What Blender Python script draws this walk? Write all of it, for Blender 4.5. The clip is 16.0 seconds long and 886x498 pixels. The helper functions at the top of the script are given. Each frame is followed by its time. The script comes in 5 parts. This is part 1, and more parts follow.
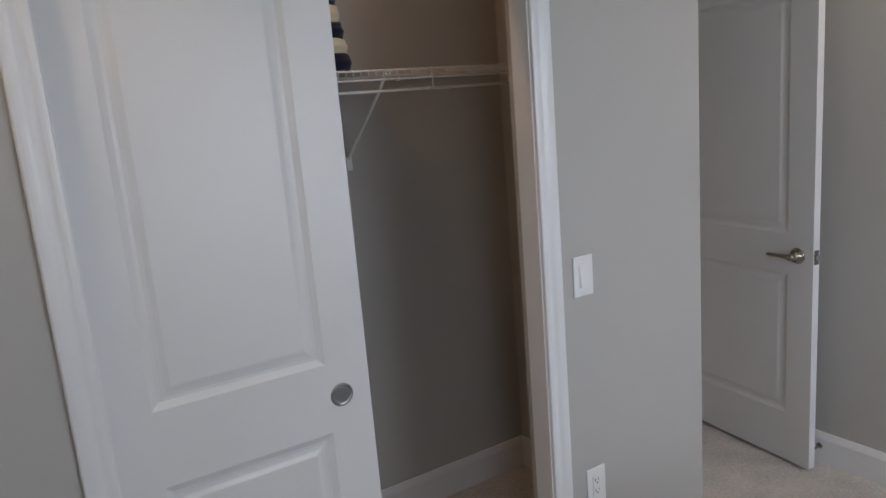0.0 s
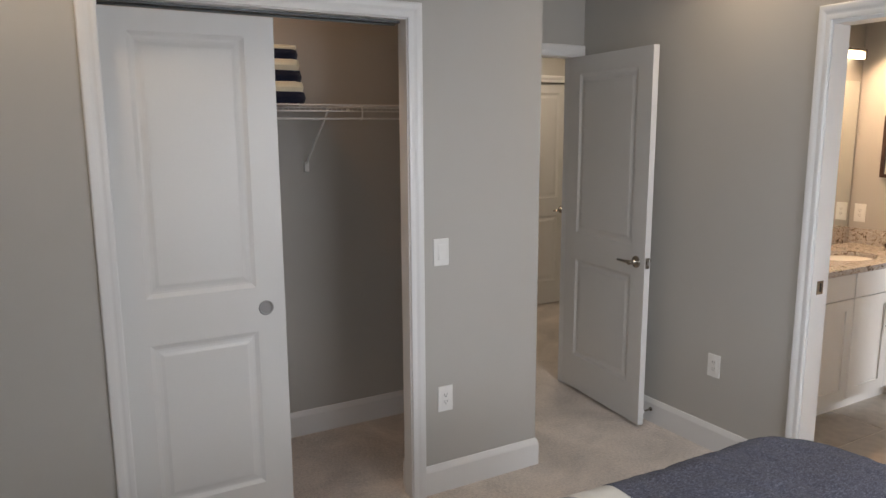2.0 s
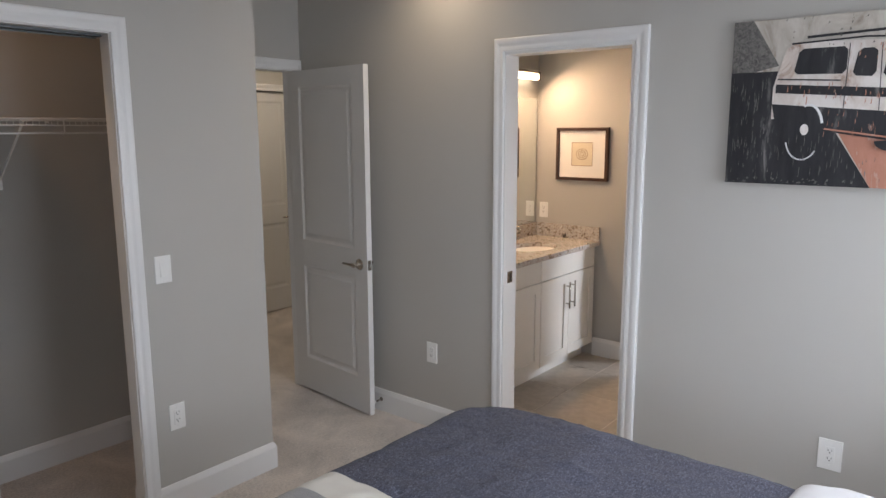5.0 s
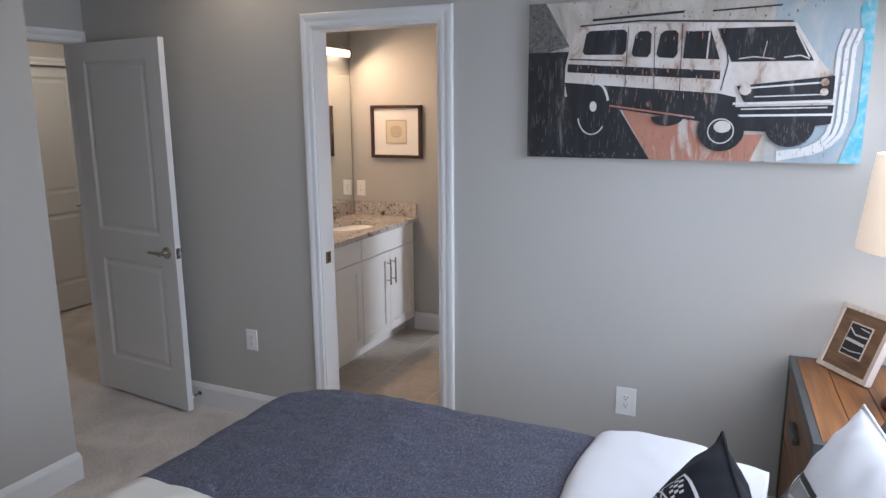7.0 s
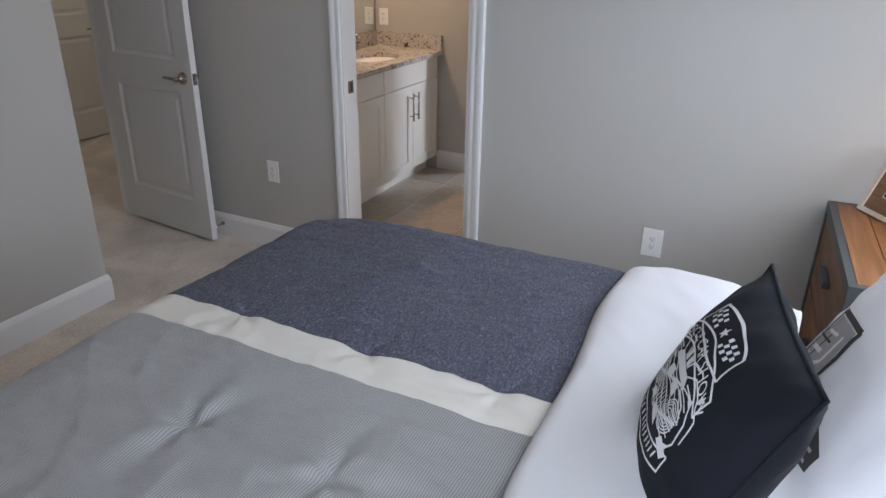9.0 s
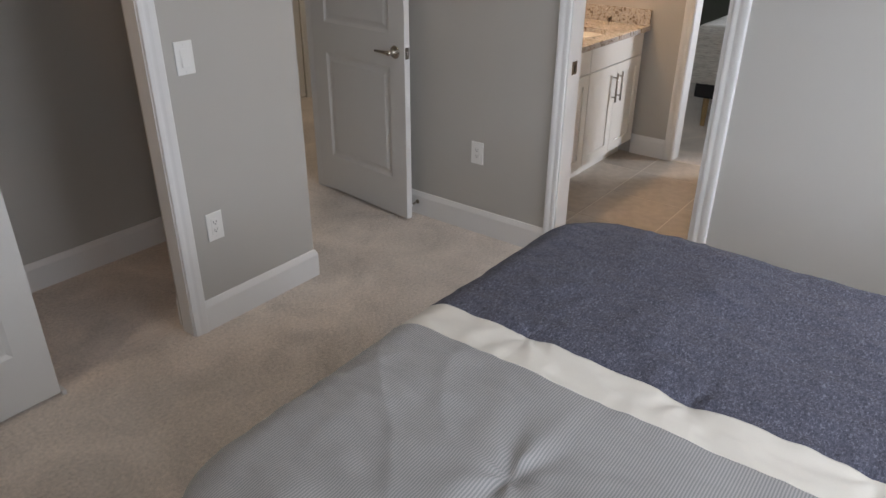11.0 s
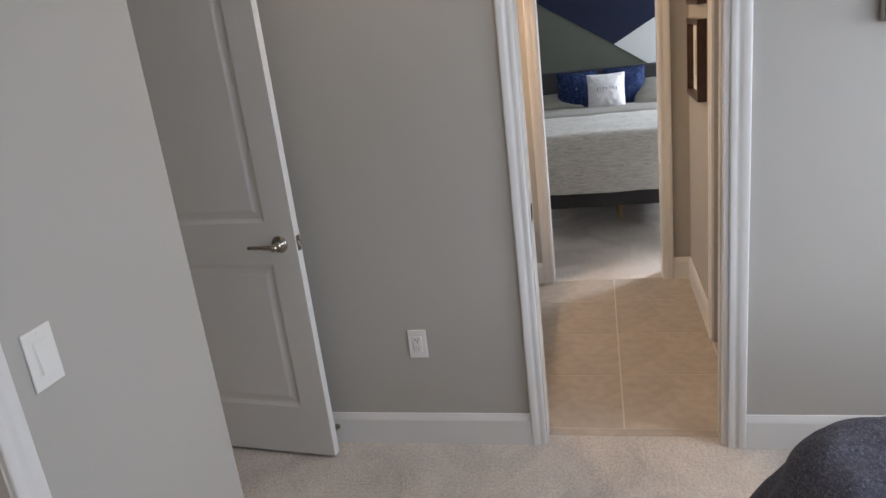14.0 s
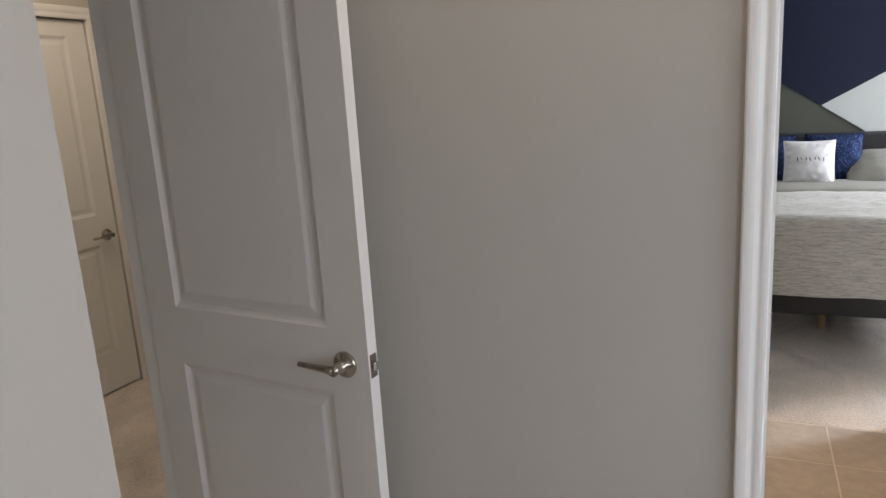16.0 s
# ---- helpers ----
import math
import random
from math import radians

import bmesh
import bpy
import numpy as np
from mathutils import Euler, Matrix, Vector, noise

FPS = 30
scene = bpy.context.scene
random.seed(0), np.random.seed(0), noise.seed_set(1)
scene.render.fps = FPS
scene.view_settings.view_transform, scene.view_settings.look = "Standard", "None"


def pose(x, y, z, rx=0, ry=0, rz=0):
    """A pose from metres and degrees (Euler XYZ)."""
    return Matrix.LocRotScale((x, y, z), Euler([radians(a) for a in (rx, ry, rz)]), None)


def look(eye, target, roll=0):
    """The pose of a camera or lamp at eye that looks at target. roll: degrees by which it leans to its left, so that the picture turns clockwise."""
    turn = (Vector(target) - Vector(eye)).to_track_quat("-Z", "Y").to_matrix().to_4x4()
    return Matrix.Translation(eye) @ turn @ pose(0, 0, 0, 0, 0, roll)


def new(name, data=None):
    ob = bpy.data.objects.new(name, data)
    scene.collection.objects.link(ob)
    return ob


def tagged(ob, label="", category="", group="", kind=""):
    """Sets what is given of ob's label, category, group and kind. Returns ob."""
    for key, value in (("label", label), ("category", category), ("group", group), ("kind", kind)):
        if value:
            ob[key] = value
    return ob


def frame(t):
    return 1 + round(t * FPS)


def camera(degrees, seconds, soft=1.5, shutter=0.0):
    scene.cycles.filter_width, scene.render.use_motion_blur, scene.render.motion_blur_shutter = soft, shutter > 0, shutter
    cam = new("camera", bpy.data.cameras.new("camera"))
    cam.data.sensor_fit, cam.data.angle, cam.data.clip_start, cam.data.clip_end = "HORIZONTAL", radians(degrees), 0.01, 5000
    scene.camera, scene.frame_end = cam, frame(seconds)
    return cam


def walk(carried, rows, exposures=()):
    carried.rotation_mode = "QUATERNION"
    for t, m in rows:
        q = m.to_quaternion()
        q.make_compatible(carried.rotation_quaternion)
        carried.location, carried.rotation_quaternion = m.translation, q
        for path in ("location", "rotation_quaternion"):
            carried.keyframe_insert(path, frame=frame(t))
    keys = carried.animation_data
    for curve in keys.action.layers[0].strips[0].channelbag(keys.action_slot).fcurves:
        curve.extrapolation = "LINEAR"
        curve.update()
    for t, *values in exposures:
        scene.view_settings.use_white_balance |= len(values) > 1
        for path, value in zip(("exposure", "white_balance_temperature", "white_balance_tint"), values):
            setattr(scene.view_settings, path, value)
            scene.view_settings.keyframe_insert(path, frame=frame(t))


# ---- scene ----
cam = camera(64.5, 16.0)
PATH = [
    (0, (0.733, 0.535, 1.607), (1.763, 2.205, 1.219), -4.7),
    (0.5, (0.717, 0.162, 1.613), (1.612, 1.904, 1.212), -1.5),
    (1, (0.66, -0.114, 1.636), (1.554, 1.634, 1.256), -2.2),
    (1.5, (0.627, -0.348, 1.643), (1.646, 1.334, 1.277), -1.8),
    (2, (0.637, -0.599, 1.63), (1.609, 1.116, 1.293), -0.3),
    (2.5, (0.577, -0.692, 1.636), (1.454, 1.074, 1.301), 1.1),
    (2.75, (0.55, -0.70, 1.651), (1.416, 1.073, 1.331), 1.5),
    (3, (0.528, -0.704, 1.663), (1.419, 1.06, 1.359), 1.7),
    (3.5, (0.527, -0.727, 1.686), (1.508, 0.993, 1.406), 1.1),
    (4, (0.544, -0.774, 1.695), (1.745, 0.794, 1.381), 1.2),
    (4.5, (0.549, -0.817, 1.698), (1.907, 0.614, 1.37), 0.4),
    (5, (0.576, -0.775, 1.692), (2.106, 0.468, 1.355), -0.2),
    (5.2, (0.568, -0.777, 1.685), (2.157, 0.388, 1.34), -0.4),
    (7.3, (0.615, -0.796, 1.692), (2.406, -0.022, 1.251), -0.3),
    (7.5, (0.623, -0.788, 1.686), (2.409, -0.034, 1.196), -0.2),
    (8, (0.647, -0.771, 1.656), (2.385, 0.001, 1.036), -0.1),
    (8.5, (0.657, -0.754, 1.631), (2.345, 0.02, 0.888), 0.4),
    (9, (0.648, -0.734, 1.619), (2.29, 0.067, 0.804), 0.9),
    (9.5, (0.62, -0.692, 1.618), (2.187, 0.182, 0.735), 1.3),
    (10, (0.59, -0.6, 1.634), (2.029, 0.421, 0.693), 0.6),
    (10.2, (0.605, -0.541, 1.636), (1.995, 0.536, 0.683), 0.3),
    (12.3, (0.748, 0.303, 1.586), (2.31, 1.324, 0.866), -0.7),
    (12.5, (0.812, 0.417, 1.579), (2.414, 1.393, 0.885), -2.2),
    (13, (0.944, 0.607, 1.605), (2.635, 1.48, 0.989), -3.7),
    (13.5, (1.011, 0.75, 1.589), (2.784, 1.465, 1.003), -3.3),
    (14, (1.079, 0.947, 1.614), (2.933, 1.397, 1.014), -6.9),
    (14.5, (1.199, 1.055, 1.616), (3.094, 1.307, 1.029), -4.0),
    (15, (1.478, 1.068, 1.608), (3.354, 1.491, 1.058), -4.0),
    (15.5, (1.714, 1.118, 1.598), (3.539, 1.782, 1.119), -3.5),
    (16, (2.034, 1.252, 1.532), (3.819, 2.045, 1.102), -3.6),
]
walk(cam, [(t, look(eye, target, roll)) for t, eye, target, roll in PATH], [
    (0, -0.02, 6150, 12), (1, 0.02, 6300, 12), (2, 0.09, 6750, 12), (3, 0.12, 6900, 12), (4, 0.07, 6800, 12), (5, -0.04, 6450, 12),
    (7.3, -0.22, 5900, 12), (8, -0.25, 5950, 12), (9, -0.30, 6150, 12), (10, -0.22, 6300, 12), (12.5, 0.17, 6850, 12), (13.5, 0.10, 6550, 12), (14.5, 0.09, 6350, 12), (16, 0.26, 6700, 12)])

# ---- light ----
world = bpy.data.worlds.new("sky")
scene.world = world
world.use_nodes = True
wt = world.node_tree
sky = wt.nodes.new("ShaderNodeTexSky")
sky.sky_type, sky.sun_disc = "NISHITA", False
sky.sun_elevation, sky.sun_rotation = radians(50), radians(11)
wt.links.new(sky.outputs[0], wt.nodes["Background"].inputs[0])
wt.nodes["Background"].inputs[1].default_value = 0.12

sun_data = bpy.data.lights.new("sun", "SUN")
sun_data.energy, sun_data.angle, sun_data.color = 2.0, radians(0.5), (1.0, 0.95, 0.88)
sun = new("sun", sun_data)
sun.matrix_world = look((4, 20, 24), (0, 0, 0))


def area_lamp(name, m, w, h, watts, color, spread=180):
    d = bpy.data.lights.new(name, "AREA")
    d.shape, d.size, d.size_y, d.energy, d.color, d.spread = "RECTANGLE", w, h, watts, color, radians(spread)
    ob = new(name, d)
    ob.matrix_world = m
    return ob


def point_lamp(name, p, watts, color, radius=0.05):
    d = bpy.data.lights.new(name, "POINT")
    d.energy, d.color, d.shadow_soft_size = watts, color, radius
    ob = new(name, d)
    ob.location = p
    return ob


DAY = (0.845, 0.91, 1.0)
WARM = (1.0, 0.77, 0.53)
area_lamp("window_light", look((2.50, -1.60, 1.55), (2.50, 5, -3.6)), 1.68, 1.35, 37, DAY, 155)
# added fill from an unseen west opening, brightens the east wall and recess
area_lamp("added_light_west", look((0.29, -0.88, 1.55), (5, -0.88, -1.4)), 1.0, 1.35, 26, DAY, 160)
area_lamp("vanity_lamp", look((4.70, 1.98, 2.06), (4.70, 1.2, 0.9)), 0.9, 0.06, 14, (1.0, 0.66, 0.40))
point_lamp("lamp_bulb", (3.06, -1.27, 1.41), 10, WARM, 0.035)
area_lamp("hall_lamp", look((4.2, 3.7, 2.70), (4.2, 3.7, 0)), 0.3, 0.3, 13, (1.0, 0.82, 0.62))
area_lamp("closet_lamp", look((1.20, 2.27, 2.70), (1.35, 2.6, 0)), 0.06, 0.06, 2.8, (1.0, 0.58, 0.30))
DOWNLIGHTS = ((3.25, 1.55), (0.62, 1.74))
for cx, cy in DOWNLIGHTS:
    spot = bpy.data.lights.new("downlight_lamp", "SPOT")
    spot.energy, spot.color, spot.spot_size, spot.spot_blend, spot.shadow_soft_size = 21, (1.0, 0.78, 0.54), radians(140), 1.0, 0.05
    new("downlight_lamp", spot).matrix_world = look((cx, cy, 2.72), (cx, cy, 0))
area_lamp("window_light_far", look((7.35, -1.86, 1.6), (7.35, 5, -3.0)), 0.78, 1.3, 150, DAY, 165)


# ---- materials ----
MATS = {}


def nodes_of(name):
    m = bpy.data.materials.new(name)
    m.use_nodes = True
    nt = m.node_tree
    b = nt.nodes["Principled BSDF"]
    MATS[name] = m
    return m, nt, b


def surface(name, color, rough=0.5, metal=0.0, vary=0.06, scale=3.0, grain=60.0, bump=0.1, depth=0.002, sheen=0.0, random=0.0):
    """Paint, cloth, metal: two scales of noise in colour, fine relief."""
    m, nt, b = nodes_of(name)
    co = nt.nodes.new("ShaderNodeTexCoord")
    n1, n2 = nt.nodes.new("ShaderNodeTexNoise"), nt.nodes.new("ShaderNodeTexNoise")
    n1.inputs["Scale"].default_value, n2.inputs["Scale"].default_value = scale, grain
    n1.inputs["Detail"].default_value, n2.inputs["Detail"].default_value = 4, 3
    add = nt.nodes.new("ShaderNodeMath")
    add.operation = "ADD"
    for n in (n1, n2):
        nt.links.new(co.outputs["Object"], n.inputs["Vector"])
    nt.links.new(n1.outputs["Fac"], add.inputs[0])
    nt.links.new(n2.outputs["Fac"], add.inputs[1])
    ramp = nt.nodes.new("ShaderNodeMapRange")
    ramp.inputs["From Min"].default_value, ramp.inputs["From Max"].default_value = 0.5, 1.5
    ramp.inputs["To Min"].default_value, ramp.inputs["To Max"].default_value = 1 - vary, 1 + vary
    nt.links.new(add.outputs[0], ramp.inputs["Value"])
    fac = ramp.outputs[0]
    if random:
        info = nt.nodes.new("ShaderNodeObjectInfo")
        rr = nt.nodes.new("ShaderNodeMapRange")
        rr.inputs["To Min"].default_value, rr.inputs["To Max"].default_value = 1 - random, 1 + random
        nt.links.new(info.outputs["Random"], rr.inputs["Value"])
        mu = nt.nodes.new("ShaderNodeMath")
        mu.operation = "MULTIPLY"
        nt.links.new(fac, mu.inputs[0])
        nt.links.new(rr.outputs[0], mu.inputs[1])
        fac = mu.outputs[0]
    mix = nt.nodes.new("ShaderNodeVectorMath")
    mix.operation = "SCALE"
    mix.inputs[0].default_value = color
    nt.links.new(fac, mix.inputs["Scale"])
    nt.links.new(mix.outputs[0], b.inputs["Base Color"])
    b.inputs["Roughness"].default_value, b.inputs["Metallic"].default_value = rough, metal
    if sheen:
        b.inputs["Sheen Weight"].default_value = sheen
    if bump:
        bp = nt.nodes.new("ShaderNodeBump")
        bp.inputs["Strength"].default_value, bp.inputs["Distance"].default_value = bump, depth
        nt.links.new(n2.outputs["Fac"], bp.inputs["Height"])
        nt.links.new(bp.outputs[0], b.inputs["Normal"])
    return m


def speckle_carpet(name):
    """Cut pile: tufts a few millimetres wide, tufted clumps, and broad lighter and darker marks where it was trodden or brushed."""
    m, nt, b = nodes_of(name)
    co = nt.nodes.new("ShaderNodeTexCoord")
    outs = []
    for scale, detail in ((330.0, 2), (75.0, 3), (2.6, 5)):
        n = nt.nodes.new("ShaderNodeTexNoise")
        n.inputs["Scale"].default_value, n.inputs["Detail"].default_value = scale, detail
        if scale < 5:
            n.inputs["Distortion"].default_value = 1.2
        nt.links.new(co.outputs["Object"], n.inputs["Vector"])
        outs.append(n.outputs["Fac"])
    total = None
    for o, w in zip(outs, (0.75, 0.75, 1.0)):
        mr = nt.nodes.new("ShaderNodeMapRange")
        mr.inputs["From Min"].default_value, mr.inputs["From Max"].default_value = 0.3, 0.7
        mr.inputs["To Min"].default_value, mr.inputs["To Max"].default_value = -0.20 * w, 0.20 * w
        nt.links.new(o, mr.inputs["Value"])
        if total is None:
            total = mr.outputs[0]
        else:
            ad = nt.nodes.new("ShaderNodeMath")
            nt.links.new(total, ad.inputs[0])
            nt.links.new(mr.outputs[0], ad.inputs[1])
            total = ad.outputs[0]
    one = nt.nodes.new("ShaderNodeMath")
    one.inputs[1].default_value = 1.0
    nt.links.new(total, one.inputs[0])
    sc = nt.nodes.new("ShaderNodeVectorMath")
    sc.operation = "SCALE"
    sc.inputs[0].default_value = (0.72, 0.65, 0.59)
    nt.links.new(one.outputs[0], sc.inputs["Scale"])
    nt.links.new(sc.outputs[0], b.inputs["Base Color"])
    b.inputs["Roughness"].default_value, b.inputs["Sheen Weight"].default_value = 0.95, 0.35
    ad = nt.nodes.new("ShaderNodeMath")
    nt.links.new(outs[0], ad.inputs[0])
    nt.links.new(outs[1], ad.inputs[1])
    bp = nt.nodes.new("ShaderNodeBump")
    bp.inputs["Strength"].default_value, bp.inputs["Distance"].default_value = 0.8, 0.012
    nt.links.new(ad.outputs[0], bp.inputs["Height"])
    nt.links.new(bp.outputs[0], b.inputs["Normal"])
    return m


WALL = surface("wall_paint", (0.455, 0.442, 0.414), 0.62, vary=0.02, scale=1.5, grain=240, bump=0.12, depth=0.0012)
TRIM = surface("trim_paint", (0.74, 0.74, 0.735), 0.32, vary=0.015, scale=4, grain=90, bump=0.03, depth=0.0008)
DOORPAINT = surface("door_paint", (0.70, 0.70, 0.69), 0.38, vary=0.015, scale=4, grain=120, bump=0.06, depth=0.0008)
CEIL = surface("ceiling_paint", (0.72, 0.715, 0.69), 0.8, vary=0.02, grain=150)
CARPET = speckle_carpet("carpet_pile")
TILE = surface("floor_tile", (0.46, 0.41, 0.355), 0.42, vary=0.24, scale=4.5, grain=20, bump=0.08, random=0.06)
GROUT = surface("grout", (0.68, 0.63, 0.56), 0.9, vary=0.08)
NICKEL = surface("brushed_nickel", (0.42, 0.385, 0.34), 0.24, 1.0, vary=0.05, grain=200, bump=0.05)
SATIN = surface("satin_nickel", (0.31, 0.305, 0.30), 0.40, 1.0, vary=0.04, grain=200, bump=0.05)
CHROME = surface("chrome", (0.75, 0.75, 0.76), 0.12, 1.0, vary=0.03)
PLASTIC = surface("white_plastic", (0.80, 0.80, 0.78), 0.35, vary=0.01, bump=0)
DARK = surface("dark_gap", (0.02, 0.02, 0.02), 0.7, vary=0.1)
CABINET = surface("cabinet_paint", (0.74, 0.72, 0.68), 0.35, vary=0.02, grain=80, bump=0.04)
NAVYWALL = surface("navy_paint", (0.012, 0.016, 0.035), 0.5, vary=0.05)
OLIVEWALL = surface("olive_grey_paint", (0.085, 0.09, 0.075), 0.55, vary=0.05)
PALEWALL = surface("pale_grey_paint", (0.46, 0.48, 0.47), 0.55, vary=0.03)


# ---- helpers for meshes ----
def part(name, bm, material, parent=None, label="", smooth=False):
    me = bpy.data.meshes.new(name)
    bmesh.ops.recalc_face_normals(bm, faces=bm.faces)
    bm.to_mesh(me)
    bm.free()
    for m in material if isinstance(material, (list, tuple)) else [material]:
        me.materials.append(m)
    if smooth:
        for p in me.polygons:
            p.use_smooth = True
    ob = new(name, me)
    if parent is not None:
        ob.parent = parent
    if label:
        ob["label"] = label
    return ob


def thing(name, label, category, at=None, group="", kind=""):
    ob = new(name)
    ob.empty_display_size = 0.05
    ob.matrix_world = at or Matrix.Identity(4)
    return tagged(ob, label, category, group, kind)


def box(bm, x0, x1, y0, y1, z0, z1, bevel=0.0, mi=0):
    r = bmesh.ops.create_cube(bm, size=1.0, matrix=Matrix.LocRotScale(((x0 + x1) / 2, (y0 + y1) / 2, (z0 + z1) / 2), None, (x1 - x0, y1 - y0, z1 - z0)))
    fs = set(f for v in r["verts"] for f in v.link_faces)
    for f in fs:
        f.material_index = mi
    if bevel:
        es = set(e for v in r["verts"] for e in v.link_edges)
        bmesh.ops.bevel(bm, geom=list(es), offset=bevel, segments=2, affect="EDGES", profile=0.5)
    return bm


def boxes(*rows, bevel=0.0):
    bm = bmesh.new()
    for r in rows:
        box(bm, *r, bevel=bevel)
    return bm


def tube(bm, pts, radius, sides=8, caps=True):
    """A round bar along a polyline."""
    pts = [Vector(p) for p in pts]
    rings = []
    for i, p in enumerate(pts):
        d = (pts[min(i + 1, len(pts) - 1)] - pts[max(i - 1, 0)]).normalized()
        u = d.orthogonal().normalized() if i == 0 else (rings_u - d * d.dot(rings_u)).normalized()
        rings_u = u
        w = d.cross(u)
        rr = radius[i] if isinstance(radius, (list, tuple)) else radius
        rings.append([bm.verts.new(p + rr * (math.cos(a) * u + math.sin(a) * w)) for a in (2 * math.pi * k / sides for k in range(sides))])
    for a, b in zip(rings, rings[1:]):
        for k in range(sides):
            bm.faces.new((a[k], a[(k + 1) % sides], b[(k + 1) % sides], b[k]))
    if caps:
        bm.faces.new(rings[0][::-1])
        bm.faces.new(rings[-1])
    return bm


def lathe(bm, profile, m=None, sides=32):
    """A turned body: rows of (radius, height) round z, placed by m."""
    m = m or Matrix.Identity(4)
    rings = [[bm.verts.new(m @ Vector((max(r, 1e-4) * math.cos(2 * math.pi * k / sides), max(r, 1e-4) * math.sin(2 * math.pi * k / sides), z))) for k in range(sides)] for r, z in profile]
    for a, b in zip(rings, rings[1:]):
        for k in range(sides):
            bm.faces.new((a[k], a[(k + 1) % sides], b[(k + 1) % sides], b[k]))
    bm.faces.new(rings[0][::-1])
    bm.faces.new(rings[-1])
    return bm


def structure(name, bm, material, label, category="wall"):
    ob = part(name, bm, material)
    return tagged(ob, label, category, kind="structure")


# ---- the shell ----
H = 2.74
# bedroom x 0.35..3.50, y -1.55..2.00, entry recess to y 2.74
structure("floor", boxes((0.24, 3.56, -1.65, 4.66, -0.12, 0.0), (3.56, 6.1, 2.2, 4.66, -0.12, 0.0)), CARPET, "beige cut-pile carpet with soft footmarks", "floor")
structure("ceiling", boxes((0.22, 8.0, -1.96, 4.7, H, H + 0.1)), CEIL, "flat white painted ceiling", "ceiling")
WX0, WX1, WZ0, WZ1 = 1.65, 3.35, 0.85, 2.25
structure("wall_south", boxes((0.24, WX0, -1.66, -1.55, 0, H), (WX1, 3.5, -1.66, -1.55, 0, H), (WX0, WX1, -1.66, -1.55, 0, WZ0), (WX0, WX1, -1.66, -1.55, WZ1, H)), WALL, "warm grey painted wall behind the bed")
# the opening here is added for the west fill light
structure("wall_west", boxes((0.24, 0.35, -1.55, -1.40, 0, H), (0.24, 0.35, -0.36, 2.0, 0, H), (0.24, 0.35, -1.40, -0.36, 0, WZ0), (0.24, 0.35, -1.40, -0.36, WZ1, H)), WALL, "warm grey painted side wall")
structure("wall_closet", boxes((0.24, 0.83, 2.0, 2.115, 0, H), (1.966, 2.622, 2.0, 2.115, 0, H), (0.83, 1.966, 2.0, 2.115, 2.08, H)), WALL, "warm grey painted wall round the closet")
structure("wall_closet_side", boxes((2.53, 2.622, 2.115, 3.015, 0, H)), WALL, "warm grey painted wall beside the entry")
structure("wall_closet_back", boxes((0.335, 2.53, 2.90, 3.015, 0, H), (0.335, 0.45, 2.115, 2.90, 0, H)), WALL, "grey painted closet interior wall")
structure("wall_entry", boxes((2.622, 2.70, 2.74, 2.855, 0, H), (3.462, 3.5, 2.74, 2.855, 0, H), (2.70, 3.462, 2.74, 2.855, 2.05, H)), WALL, "warm grey painted wall above the entry door")
structure("wall_east", boxes((3.5, 3.615, -1.66, 0.46, 0, H), (3.5, 3.538, 0.46, 0.535, 0, H), (3.577, 3.615, 0.46, 0.535, 0, H), (3.538, 3.577, 0.46, 0.535, 2.04, H), (3.5, 3.615, 1.235, 2.855, 0, H), (3.5, 3.615, 0.535, 1.235, 2.06, H)), WALL, "warm grey painted wall with a bathroom doorway")
# hall
structure("wall_hall_north", boxes((1.4, 4.10, 4.50, 4.66, 0, H), (4.87, 6.0, 4.50, 4.66, 0, H), (4.10, 4.87, 4.50, 4.66, 2.03, H), (4.10, 4.87, 4.60, 4.66, 0, 2.03)), WALL, "warm beige painted hall wall")
structure("wall_hall_south", boxes((3.615, 6.0, 2.74, 2.855, 0, H), (1.4, 2.53, 3.015, 3.12, 0, H)), WALL, "warm beige painted hall wall")
structure("wall_hall_ends", boxes((1.3, 1.4, 3.015, 4.66, 0, H), (6.0, 6.1, 2.74, 4.66, 0, H)), WALL, "warm beige painted hall wall")
# bathroom
structure("wall_bath_north", boxes((3.615, 5.27, 2.10, 2.2, 0, H)), WALL, "grey painted bathroom wall over the vanity")
structure("wall_bath_south", boxes((4.39, 5.27, 0.335, 0.45, 0, H), (3.615, 3.74, 0.335, 0.45, 0, H), (3.74, 4.39, 0.335, 0.45, 2.05, H)), WALL, "grey painted bathroom wall with small pictures")
structure("wall_bath_east", boxes((5.27, 5.385, -1.95, 0.61, 0, H), (5.27, 5.385, 1.272, 3.0, 0, H), (5.27, 5.385, 0.61, 1.272, 2.05, H)), WALL, "grey painted bathroom wall with a second doorway")
# second bedroom
FW = 7.9
structure("floor_far", boxes((5.30, FW, -1.95, 3.0, -0.12, 0.0)), CARPET, "beige cut-pile carpet", "floor")
structure("wall_far_south", boxes((5.385, 6.95, -1.95, -1.85, 0, H), (7.75, FW + 0.1, -1.95, -1.85, 0, H), (6.95, 7.75, -1.95, -1.85, 0, 0.9), (6.95, 7.75, -1.95, -1.85, 2.3, H)), WALL, "grey painted wall with a window")
structure("wall_far_north", boxes((5.385, FW + 0.1, 2.90, 3.0, 0, H)), WALL, "grey painted wall")
structure("wall_far_east", boxes((FW, FW + 0.1, -1.85, 2.90, 0, H)), OLIVEWALL, "dark olive painted feature wall")


